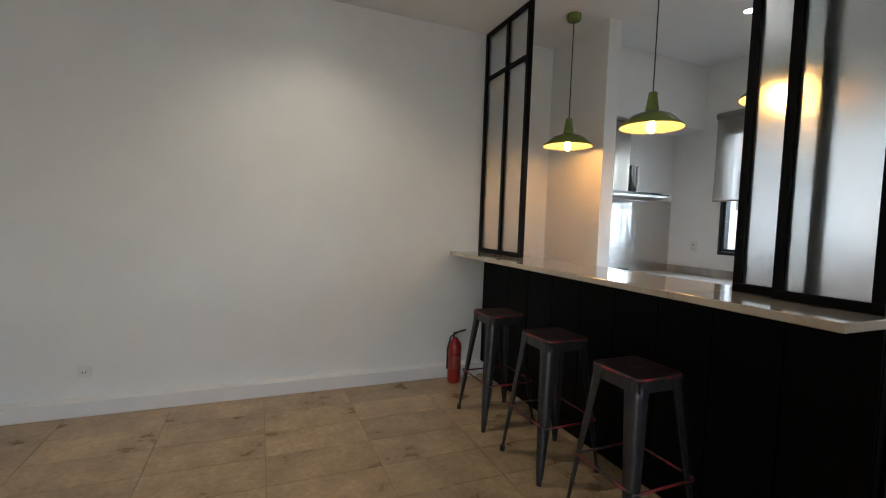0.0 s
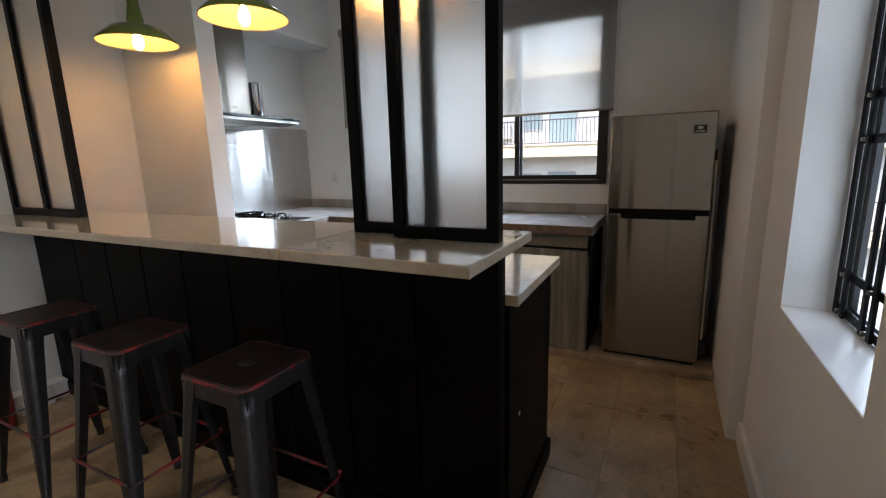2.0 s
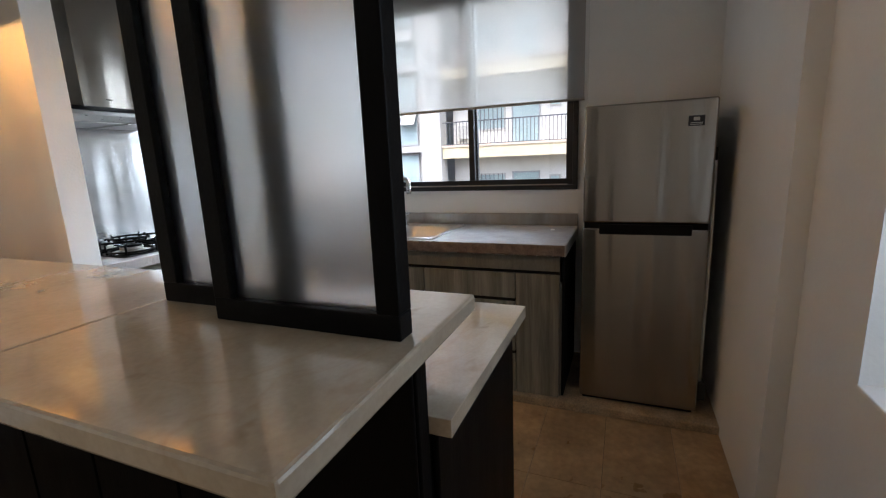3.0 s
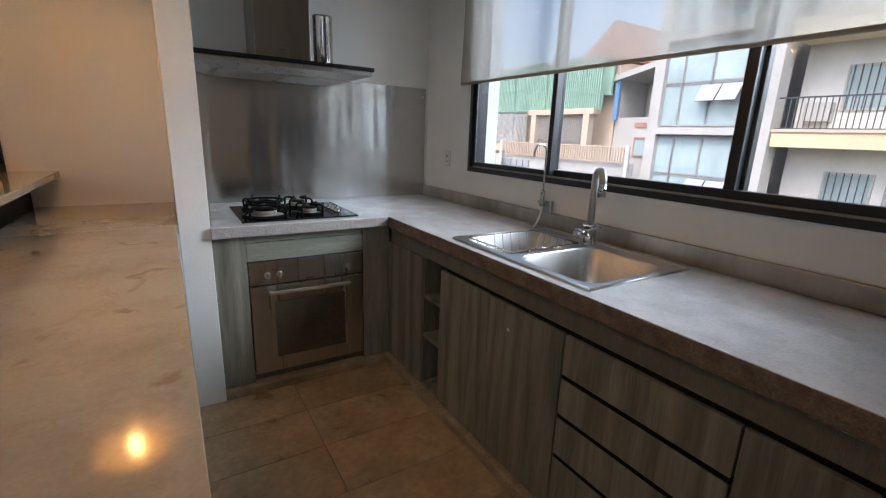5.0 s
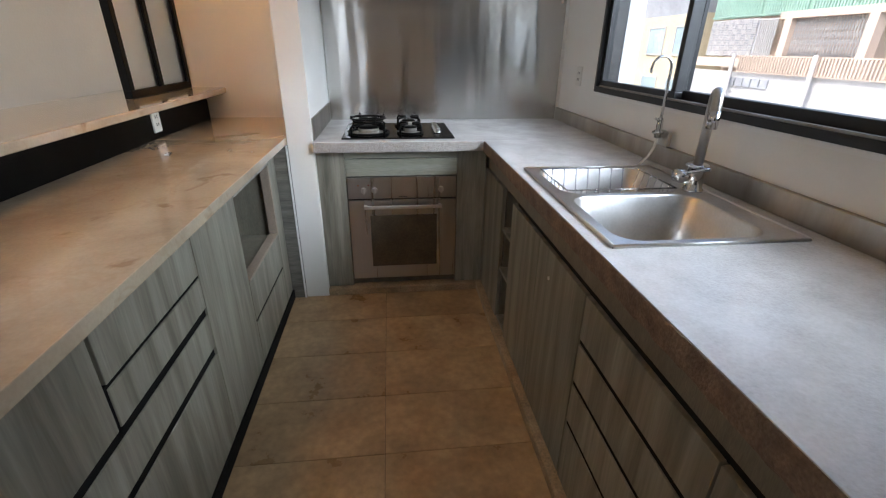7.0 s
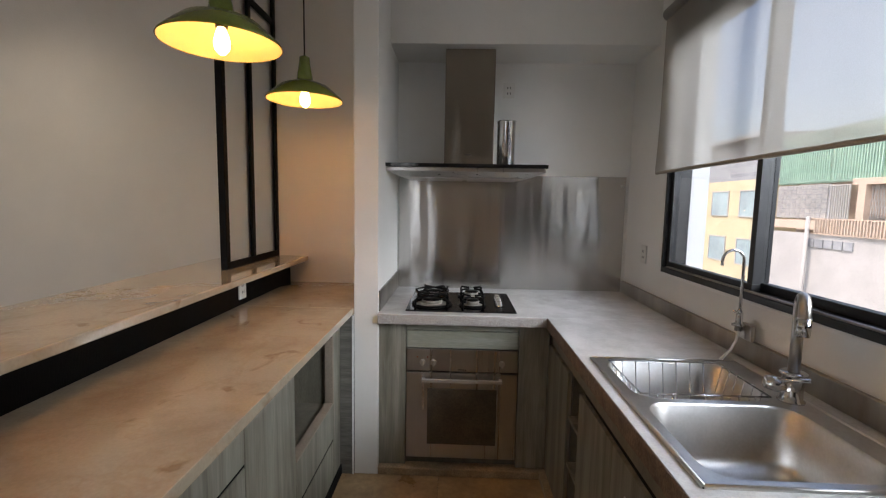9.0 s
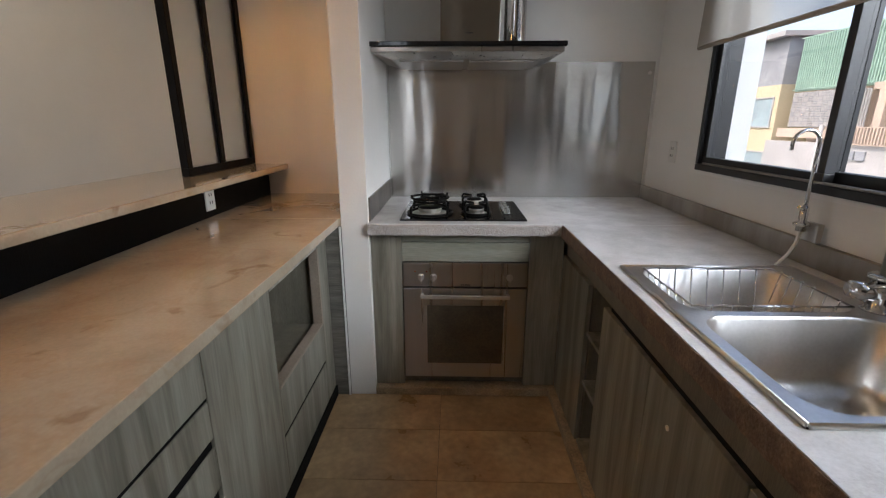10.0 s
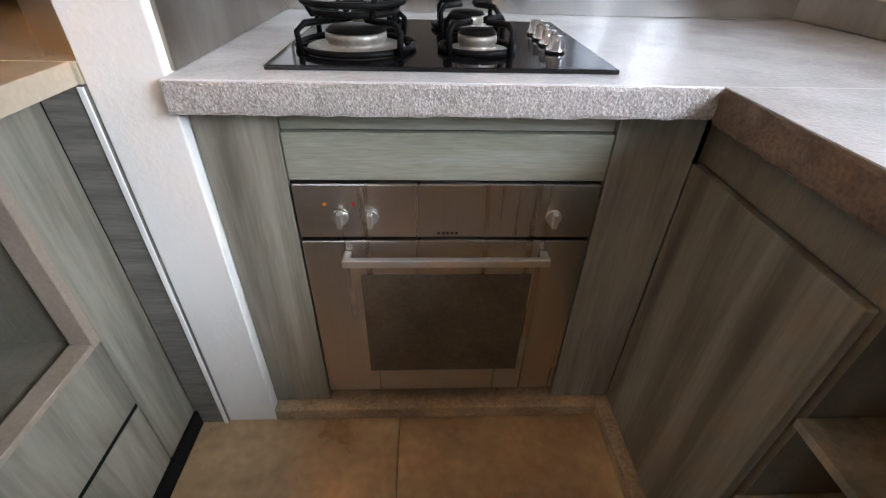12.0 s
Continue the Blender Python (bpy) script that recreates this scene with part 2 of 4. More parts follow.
t.links.new(tr.outputs[0], m2.inputs[1])
t.links.new(m1.outputs[0], m2.inputs[2])
t.links.new(m2.outputs[0], t.nodes["Material Output"].inputs[0])
CLOTH = m

# ---- building helpers ----
ORG = {}


def box(bm, x0, x1, y0, y1, z0, z1, r=0.0, seg=2):
    """Adds a box, with rounded edges when r is given."""
    vs = [bm.verts.new((x, y, z)) for x in (x0, x1) for y in (y0, y1) for z in (z0, z1)]
    fs = [bm.faces.new([vs[i] for i in f]) for f in ((0, 1, 3, 2), (4, 6, 7, 5), (0, 4, 5, 1), (2, 3, 7, 6), (0, 2, 6, 4), (1, 5, 7, 3))]
    if r:
        es = list({e for f in fs for e in f.edges})
        bmesh.ops.bevel(bm, geom=es, offset=r, segments=seg, affect="EDGES", profile=0.5)
    return bm


def turned(bm, cx, cy, prof, n=24, axis="z"):
    """Adds a turned body from a profile of (radius, height) about an upright axis."""
    rings = []
    for r, h in prof:
        ring = []
        for i in range(n):
            a = 2 * math.pi * i / n
            ring.append(bm.verts.new((cx + max(r, 1e-4) * math.cos(a), cy + max(r, 1e-4) * math.sin(a), h)))
        rings.append(ring)
    for a, c in zip(rings, rings[1:]):
        for i in range(n):
            f = bm.faces.new((a[i], a[(i + 1) % n], c[(i + 1) % n], c[i]))
            f.smooth = True
    return bm


def tube(bm, pts, r, n=8):
    """Adds a round rod along points."""
    pts = [Vector(p) for p in pts]
    rings = []
    for i, p in enumerate(pts):
        d = (pts[min(i + 1, len(pts) - 1)] - pts[max(i - 1, 0)]).normalized()
        u = d.orthogonal().normalized() if not rings else (last - d * last.dot(d)).normalized()
        last = u
        v = d.cross(u)
        rr = r[i] if isinstance(r, (list, tuple)) else r
        rings.append([bm.verts.new(p + (u * math.cos(2 * math.pi * k / n) + v * math.sin(2 * math.pi * k / n)) * rr) for k in range(n)])
    for a, c in zip(rings, rings[1:]):
        for k in range(n):
            f = bm.faces.new((a[k], a[(k + 1) % n], c[(k + 1) % n], c[k]))
            f.smooth = True
    bm.faces.new(rings[0][::-1])
    bm.faces.new(rings[-1])
    return bm


def B(*args, r=0.0):
    return box(bmesh.new(), *args, r=r)


def boxes(rows, r=0.0):
    bm = bmesh.new()
    for row in rows:
        box(bm, *row, r=r)
    return bm


def part(name, bm, material, parent=None, label=""):
    """Links a bmesh, given in world metres, as one mesh object under a thing or a part."""
    org = ORG.get(parent, Vector((0, 0, 0))) if parent else Vector((0, 0, 0))
    bmesh.ops.recalc_face_normals(bm, faces=bm.faces)
    if org.length:
        bmesh.ops.translate(bm, verts=bm.verts, vec=-org)
    me = bpy.data.meshes.new(name)
    bm.to_mesh(me)
    bm.free()
    me.materials.append(material)
    ob = new(name, me)
    if parent:
        ob.parent = parent
        ORG[ob] = org
    if label:
        ob["label"] = label
    return ob


def thing(name, x, y, z, label, category, group="", kind=""):
    ob = new(name)
    ob.empty_display_size = 0.05
    ob.location = (x, y, z)
    ORG[ob] = Vector((x, y, z))
    return tagged(ob, label, category, group, kind)


def structure(name, bm, material, label, category):
    return tagged(part(name, bm, material), label, category, kind="structure")


# ---- the shell ----
NORTH, EAST, CEILZ = 0.71, 1.10, 3.05
structure("floor_bed", boxes([(-6.2, -2.3, -5.2, 0.71, -0.2, -0.006), (-2.3, 1.1, -3.1, 0.71, -0.2, -0.006)]), GROUT, "brown grout bed under the stone floor tiles", "floor")
structure("ceiling", B(-6.4, 1.3, -5.4, 0.91, CEILZ, CEILZ + 0.2), CEIL, "plain white painted ceiling", "ceiling")
structure("wall_north", B(-6.2, 1.1, 0.71, 0.91, -0.2, CEILZ), PAINT, "plain off-white painted wall behind bar and hob", "wall")
structure("wall_east", boxes([(1.10, 1.3, -3.1, 0.91, -0.2, 1.138), (1.10, 1.3, -3.1, 0.91, 2.42, CEILZ), (1.10, 1.3, 0.118, 0.91, 1.138, 2.42), (1.10, 1.3, -3.1, -2.172, 1.138, 2.42)]), PAINT, "white painted wall with the wide kitchen window", "wall")
structure("wall_south_1", B(-0.165, 1.1, -3.1, -2.908, -0.2, CEILZ), PAINT, "off-white painted wall beside the fridge", "wall")
structure("wall_south_2", boxes([(-2.2, -0.165, -3.17, -2.97, -0.2, 0.785), (-2.2, -0.165, -3.17, -2.97, 2.5, CEILZ), (-0.57, -0.165, -3.17, -2.97, 0.785, 2.5), (-2.2, -1.335, -3.17, -2.97, 0.785, 2.5)]), PAINT, "off-white painted wall with a deep window recess", "wall")
structure("wall_return", B(-2.4, -2.2, -5.2, -2.97, -0.2, CEILZ), PAINT, "plain off-white wall", "wall")
# unseen wall; its opening is added to let in the living room daylight
structure("wall_south_3", boxes([(-6.2, -2.4, -5.4, -5.2, -0.2, 0.8), (-6.2, -2.4, -5.4, -5.2, 2.4, CEILZ), (-6.2, -5.2, -5.4, -5.2, 0.8, 2.4), (-3.2, -2.4, -5.4, -5.2, 0.8, 2.4)]), PAINT, "plain off-white wall with an unseen window opening", "wall")
structure("wall_west", B(-6.4, -6.2, -5.4, 0.91, -0.2, CEILZ), PAINT, "plain off-white wall", "wall")
structure("wall_stub", B(-0.577, -0.45, -0.032, 0.71, 0, CEILZ, r=0.003), PAINT, "white painted wall stub between bar and hob niche", "wall")
structure("beam", B(-0.45, 1.1, 0.36, 0.71, 2.408, CEILZ), PAINT, "white painted beam over the hob niche", "beam")
structure("baseboard", boxes([(-6.2, -1.25, 0.605, 0.71, 0, 0.102), (-2.2, -0.167, -2.97, -2.948, 0, 0.1)], r=0.003), TRIM, "white painted baseboard", "baseboard")
structure("kerb_1", B(-0.45, 0.43, -0.035, 0.35, 0, 0.045, r=0.006), KERB, "low beige tiled kerb under the oven units", "kerb")
structure("kerb_2", B(0.43, 1.1, -2.908, 0.35, 0, 0.045, r=0.006), KERB, "low beige tiled kerb under the units and fridge", "kerb")

# kitchen window: black aluminium, three lights
win = thing("window_1", 1.1, -1.03, 1.14, "wide black aluminium sliding window, partly behind a blind", "window", kind="structure")
fx0, fx1, wy0, wy1, wz0, wz1 = 1.072, 1.2, -2.172, 0.118, 1.138, 2.42
part("window_frame", boxes([(fx0, fx1, wy0, wy1, wz0, wz0 + 0.028), (fx0, fx1, wy0, wy1, wz1 - 0.05, wz1), (fx0, fx1, wy0, wy0 + 0.03, wz0 + 0.028, wz1 - 0.05), (fx0, fx1, wy1 - 0.02, wy1, wz0 + 0.028, wz1 - 0.05)], r=0.003), ALU, win)


def sash(x, y0, y1, s):
    f = part("sash_frame", boxes([(x, x + 0.035, y0, y1, wz0 + 0.03, wz0 + 0.03 + s), (x, x + 0.035, y0, y1, wz1 - 0.1, wz1 - 0.052), (x, x + 0.035, y0, y0 + s, wz0 + 0.03 + s, wz1 - 0.1), (x, x + 0.035, y1 - s, y1, wz0 + 0.03 + s, wz1 - 0.1)], r=0.002), ALU, win)
    g = part("pane", B(x + 0.014, x + 0.02, y0 + s, y1 - s, wz0 + 0.03 + s, wz1 - 0.1), PANE, f)
    g.visible_shadow = False


sash(1.09, -0.605, 0.097, 0.03)
sash(1.13, -1.515, -0.56, 0.034)
sash(1.09, -2.14, -1.465, 0.038)
part("track", B(1.076, 1.09, wy0 + 0.06, wy1 - 0.05, wz0 + 0.0285, wz0 + 0.036, r=0.001), UPST, win, "bright aluminium track")
structure("window_reveal", B(1.094, 1.1, -2.2, 0.14, 1.118, 1.136), TRIM, "white painted strip under the window", "trim")

# second window: deep recess with sill and a black grille
structure("window_sill", B(-1.335, -0.57, -3.168, -2.966, 0.785, 0.797, r=0.004), TRIM, "smooth white painted window sill", "sill")
w2 = thing("window_2", -0.95, -3.16, 0.8, "black steel window behind a square-patterned security grille", "window", kind="structure")
gy = -3.13
part("window_frame", boxes([(-1.33, -0.575, gy - 0.036, gy - 0.02, 0.8, 0.825), (-1.33, -0.575, gy - 0.036, gy - 0.02, 2.475, 2.5), (-0.612, -0.575, gy - 0.036, gy - 0.02, 0.825, 2.475), (-0.98, -0.93, gy - 0.036, gy - 0.02, 0.825, 2.475), (-0.93, -0.612, gy - 0.036, gy - 0.02, 1.62, 1.66), (-1.33, -1.318, gy - 0.036, gy - 0.02, 0.825, 2.475)]), ALU, w2)
for zc in (0.818, 0.94, 1.37, 1.5, 1.95, 2.08, 2.46):
    part("grille_bar", B(-1.325, -0.58, gy, gy + 0.01, zc - 0.014, zc + 0.014, r=0.002), IRON, w2)
for k in range(8):
    xc = -0.594 - (k // 2) * 0.222 - (k % 2) * 0.062
    part("grille_bar", B(xc - 0.013, xc + 0.013, gy + 0.0105, gy + 0.0205, 0.802, 2.49, r=0.002), IRON, w2)
for k in range(4):
    for zc in (0.818, 0.94, 1.37, 1.5, 1.95, 2.08):
        part("rivet", B(-0.63 - k * 0.222, -0.62 - k * 0.222, gy + 0.0102, gy + 0.026, zc - 0.006, zc + 0.006, r=0.002), UPST, w2, "bright worn rivet")

# ---- bar ----
bar = thing("bar_counter", -0.95, -0.75, 0, "long black-panelled bar body with grey wood drawers behind", "bar counter")
part("body", boxes([(-1.236, -1.196, -2.15, 0.706, 0.0, 1.0755), (-1.194, -0.655, -2.148, -2.13, 0.0, 0.888)], r=0.003), BLACK, bar)
for k in range(9):
    y0 = -2.15 + k * 0.3
    part("panel", B(-1.246, -1.2365, y0 + 0.004, min(y0 + 0.296, 0.68), 0.09, 1.066, r=0.003), BLACK, bar)
part("skirting", B(-1.256, -1.2365, -2.16, 0.68, 0.0, 0.085, r=0.004), BLACK, bar)
part("end_panel", B(-1.19, -0.635, -2.162, -2.151, 0.09, 0.887, r=0.003), BLACK, bar)
part("sticker", tube(bmesh.new(), [(-1.08, -2.1625, 0.46), (-1.08, -2.1645, 0.46)], 0.008, 12), PLASTIC, bar, "small white round sticker")
part("end_skirting", B(-1.236, -0.62, -2.176, -2.151, 0.0, 0.085, r=0.004), BLACK, bar)
part("toe_kick", B(-0.7, -0.645, -2.13, -0.038, 0.0, 0.054), DARK, bar)
for row in [(-1.19, -0.673, -2.128, -0.695, 0.056, 0.888), (-1.19, -0.673, -0.17, -0.036, 0.056, 0.888), (-1.19, -0.673, -0.695, -0.17, 0.056, 0.46), (-1.19, -1.1, -0.695, -0.17, 0.46, 0.888), (-1.1, -0.673, -0.695, -0.17, 0.84, 0.888)]:
    part("carcass", B(*row), WOODIN, bar)
# black bars nearly flush with the fronts, painting the shade inside the grip slots
for y0, y1, z0, z1 in ((-1.60, -1.095, 0.697, 0.708), (-2.12, -1.105, 0.567, 0.595), (-2.12, -1.11, 0.418, 0.447), (-1.60, -1.588, 0.58, 0.7), (-0.695, -0.17, 0.26, 0.278), (-2.13, -0.09, 0.869, 0.888)):
    part("slot", B(-0.6725, -0.6565, y0, y1, z0 + 0.001, z1 - 0.001), DARK, bar)
X0, X1 = -0.671, -0.653
for y0, y1, z0, z1 in ((-2.128, -1.60, 0.594, 0.868), (-1.588, -1.1, 0.709, 0.868), (-1.588, -1.1, 0.594, 0.697), (-2.126, -1.1, 0.446, 0.568), (-2.126, -1.1, 0.055, 0.419)):
    part("drawer_front" if z1 < 0.86 or y0 > -2 else "door", B(X0, X1, y0, y1, z0, z1, r=0.002), WOOD, bar)
for y0, y1, z0, z1 in ((-1.096, -0.696, 0.055, 0.868), (-0.692, -0.172, 0.276, 0.46), (-0.692, -0.172, 0.055, 0.262), (-0.692, -0.172, 0.822, 0.868), (-0.168, -0.04, 0.055, 0.868)):
    part("door" if y1 - y0 > 0.38 else "filler", B(X0, X1, y0, y1, z0, z1, r=0.002), WOOD, bar)
part("filler", B(-0.655, -0.579, -0.036, -0.02, 0.0, 0.888), PLANK, bar, "narrow grey plank against the wall stub")
part("bead", B(-0.588, -0.578, -0.0405, -0.0365, 0.0, 0.888, r=0.001), TRIM, bar, "white painted bead beside the wall stub")
part("niche_trim", boxes([(-0.69, -0.649, -0.19, -0.1705, 0.462, 0.822), (-0.69, -0.649, -0.692, -0.19, 0.461, 0.474)], r=0.002), plain("pale_edge_band", (0.3, 0.24, 0.19), 0.5), bar)
ut = thing("upper_worktop", -1.33, -0.75, 1.07, "pale cream marble bar top in two joined slabs", "worktop")
part("slab", B(-1.585, -1.07, -1.618, 0.708, 1.076, 1.108, r=0.005), MARBLE, ut)
part("slab", B(-1.585, -1.07, -2.197, -1.6195, 1.0765, 1.1085, r=0.005), MARBLE, ut)
lt = thing("lower_worktop", -0.9, -0.75, 0.89, "cream marble serving counter with faint brown veins", "worktop")
for row in ([(-1.194, -0.585, -2.19, -0.035, 0.89, 0.925), (-1.194, -0.579, -0.034, 0.708, 0.89, 0.925)]):
    part("slab", B(*row, r=0.002), MARBLE, lt)


def partition(name, y0, y1, x, uprights, label, transom=None):
    p = thing(name, x, (y0 + y1) / 2, 1.109, label, "glass partition")
    s, z0, z1 = 0.037, 1.109, CEILZ - 0.004
    part("frame", boxes([(x, x + s, y0, y1, z0, z0 + s), (x, x + s, y0, y1, z1 - s, z1), (x, x + s, y0, y0 + s, z0 + s, z1 - s), (x, x + s, y1 - s, y1, z0 + s, z1 - s)], r=0.002), IRON, p)
    ys = [y0 + s] + uprights + [y1 - s]
    for u in uprights:
        part("upright", B(x + 0.001, x + s - 0.001, u - s / 2, u + s / 2, z0 + s, z1 - s, r=0.002), IRON, p)
    for a, c in zip(ys, ys[1:]):
        a2, c2 = a + (s / 2 if a in uprights else 0), c - (s / 2 if c in uprights else 0)
        zs = [z0 + s, z1 - s] if transom is None else [z0 + s, transom, z1 - s]
        for q, w in zip(zs, zs[1:]):
            w2_, q2 = w - (s / 2 if w == transom else 0), q + (s / 2 if q == transom else 0)
            part("pane", B(x + 0.014, x + 0.02, a2, c2, q2, w2_), FROST, p, "frosted glass pane")
        if transom:
            part("rail", B(x + 0.002, x + s - 0.002, a2, c2, transom - s / 2, transom + s / 2, r=0.002), IRON, p)
    return p


partition("glass_partition", 0.0, 0.7, -1.305, [0.33], "black steel frame with frosted panes standing on the bar", 2.64)
partition("glass_partition", -1.945, -1.635, -1.26, [], "narrow black steel frosted panel on the bar top", 2.64)
partition("glass_partition", -2.168, -1.825, -1.31, [], "black steel frosted panel overlapping its neighbour on the bar", 2.64)


def pendant(x, y):
    p = thing("pendant_lamp", x, y, CEILZ, "green enamel barn-style pendant lamp with a glowing bulb", "pendant lamp", "pendants over the bar")
    part("ceiling_rose", turned(bmesh.new(), x, y, [(0, 3.0), (0.05, 3.0), (0.055, 3.015), (0.055, CEILZ), (0, CEILZ)]), GREEN, p)
    part("cord", tube(bmesh.new(), [(x, y, 3.0), (x, y, 2.235)], 0.004), RUBBER, p)
    sh = part("shade", turned(bmesh.new(), x, y, [(0.018, 2.235), (0.026, 2.23), (0.028, 2.2), (0.038, 2.14), (0.042, 2.115), (0.065, 2.105), (0.12, 2.085), (0.15, 2.06), (0.192, 2.022), (0.197, 2.012), (0.195, 2.01)], 40), GREEN, p)
    part("lining", turned(bmesh.new(), x, y, [(0.193, 2.011), (0.188, 2.02), (0.147, 2.056), (0.118, 2.08), (0.06, 2.098), (0.03, 2.1)], 40), CREAM, sh, "cream enamel inside")
    part("socket", turned(bmesh.new(), x, y, [(0, 2.098), (0.02, 2.098), (0.02, 2.065), (0, 2.065)], 16), RUBBER, p)
    part("bulb", turned(bmesh.new(), x, y, [(0.012, 2.065), (0.02, 2.045), (0.027, 2.02), (0.024, 1.995), (0.012, 1.98), (0, 1.975)], 16), BULB, p, "glowing warm bulb")


pendant(-0.857, 0.062)
pendant(-0.857, -0.767)
pendant(-0.857, -1.56)


def socket(name, x, y, z, n, label, w=0.08, h=0.08, slots=2):
    """A wall socket; n is the way that it faces: 'x', '-x' or '-y'."""
    s = thing(name, x, y, z, label, "socket")
    d = 0.009

    def face(a0, a1, z0, z1, p0, p1, r=0.0):
        if n == "x":
            return B(x + p0, x + p1, y + a0, y + a1, z + z0, z + z1, r=r)
        if n == "-x":
            return B(x - p1, x - p0, y + a0, y + a1, z + z0, z + z1, r=r)
        return B(x + a0, x + a1, y - p1, y - p0, z + z0, z + z1, r=r)
    part("plate", face(-w / 2, w / 2, -h / 2, h / 2, 0, d, 0.003), PLASTIC, s)
    for sz in ((-0.018, 0.018) if slots == 2 else (0,)):
        for sy in (-0.009, 0.009):
            part("slot", face(sy - 0.0025, sy + 0.0025, sz - 0.007, sz + 0.007, d, d + 0.0008), DKINK, s)
    return s


socket("wall_socket", -4.24, 0.71, 0.27, "-y", "small pale wall socket above the baseboard", slots=1)
socket("wall_socket", -1.196, 0.0, 1.01, "x", "white double socket on the black bar upstand", 0.075, 0.11)
socket("wall_socket", 0.281, 0.71, 2.23, "-y", "white socket high beside the hood chimney", 0.075, 0.1)
socket("wall_socket", 1.1, 0.4, 1.2, "-x", "white socket beside the kitchen window", 0.07, 0.11)

# ---- stools ----
def plate(x, y, w, r, rings, closed=True):
    """A rounded square plate, skinned over rings of (inset, height)."""
    bm, rows = bmesh.new(), []
    for ins, z in rings:
        o, rr = w / 2 - r, r - ins
        rows.append([bm.verts.new((x + sx * o + rr * math.cos(radians(a0 + 15 * k)), y + sy * o + rr * math.sin(radians(a0 + 15 * k)), z)) for sx, sy, a0 in ((1, 1, 0), (-1, 1, 90), (-1, -1, 180), (1, -1, 270)) for k in range(7)])
    for a, c in zip(rows, rows[1:]):
        for i in range(28):
            bm.faces.new((a[i], a[(i + 1) % 28], c[(i + 1) % 28], c[i])).smooth = True
    if closed:
        bm.faces.new(rows[0][::-1])
        bm.faces.new(rows[-1])
    return bm


def stool(x, y):
    s = thing("bar_stool", x, y, 0, "gunmetal steel bar stool with worn red edges", "stool", "stools along the bar")
    h = 0.75
    part("seat", plate(x, y, 0.272, 0.04, [(0.0, h - 0.012), (0.0, h - 0.004), (0.003, h - 0.001), (0.008, h), (0.02, h - 0.001), (0.03, h - 0.002)]), SEAT, s, "worn dark seat")
    part("seat_edge", plate(x, y, 0.281, 0.044, [(0.0, h - 0.013), (-0.001, h - 0.008), (0.0005, h - 0.003), (0.0045, h - 0.001), (0.0046, h - 0.013)], False), REDEDGE, s, "rubbed red rim")
    part("hand_hole", turned(bmesh.new(), x, y, [(0, h - 0.0012), (0.026, h - 0.0012), (0.028, h - 0.002)], 20), DKINK, s)
    for sx in (-1, 1):
        part("apron", boxes([(x + sx * 0.132 - 0.003, x + sx * 0.132 + 0.003, y - 0.125, y + 0.125, h - 0.065, h - 0.015)]), GUN, s)
        part("apron", boxes([(x - 0.125, x + 0.125, y + sx * 0.132 - 0.003, y + sx * 0.132 + 0.003, h - 0.065, h - 0.015)]), GUN, s)
        for sy in (-1, 1):
            bm = bmesh.new()
            rows = []
            for z, o, w in ((h - 0.016, 0.136, 0.075), (h - 0.09, 0.142, 0.066), (0.3, 0.178, 0.048), (0.05, 0.198, 0.026), (0.012, 0.2, 0.019)):
                px, py = x + sx * o, y + sy * o
                t = 0.004
                c = min(0.034, w * 0.6)
                arc = [(c - c * math.sin(radians(k * 22.5)), c - c * math.cos(radians(k * 22.5))) for k in range(5)]
                inner = [(max(u, t) + (t if u > t else 0) * 0.3, max(v, t) + (t if v > t else 0) * 0.3) for u, v in arc[::-1]]
                pts = [(px - sx * u, py - sy * v) for u, v in [(w, 0)] + arc + [(0, w), (t, w)] + inner + [(w, t)]]
                rows.append([bm.verts.new((a, c, z)) for a, c in pts])
            for a, c in zip(rows, rows[1:]):
                for i in range(len(a)):
                    bm.faces.new((a[i], a[(i + 1) % len(a)], c[(i + 1) % len(a)], c[i])).smooth = 0 < i < 5
            bm.faces.new(rows[0])
            bm.faces.new(rows[-1][::-1])
            leg = part("leg", bm, GUN, s)
            part("rubber_foot", turned(bmesh.new(), x + sx * 0.191, y + sy * 0.191, [(0, 0), (0.014, 0), (0.015, 0.03), (0, 0.03)], 12), RUBBER, leg)
    o = 0.176
    for a, c in (((-o, -o), (-o, o)), ((o, -o), (o, o)), ((-o, -o), (o, -o)), ((-o, o), (o, o))):
        dz = 0.3 if a[0] == c[0] else 0.29
        part("stretcher", tube(bmesh.new(), [(x + a[0], y + a[1], dz), (x + c[0], y + c[1], dz)], 0.006), REDEDGE, s, "worn red stretcher bar")
    return s


first = stool(-1.598, -0.228)
for yy in (-0.858, -1.462):
    copy_thing(first, pose(-1.598, yy, 0))

# fire extinguisher by the wall
ex, ey = -1.6, 0.49
e = thing("fire_extinguisher", ex, ey, 0, "small red fire extinguisher with a black valve", "fire extinguisher")
part("cylinder", turned(bmesh.new(), ex, ey, [(0, 0), (0.05, 0), (0.056, 0.02), (0.056, 0.3), (0.05, 0.34), (0.025, 0.37), (0.02, 0.385), (0, 0.385)]), RED, e)
part("band", turned(bmesh.new(), ex, ey, [(0.0572, 0.12), (0.0572, 0.24)]), plain("dull_red_label", (0.28, 0.05, 0.04), 0.5), e)
part("valve", turned(bmesh.new(), ex, ey, [(0, 0.38), (0.018, 0.38), (0.018, 0.42), (0.01, 0.43), (0, 0.43)], 12), RUBBER, e)
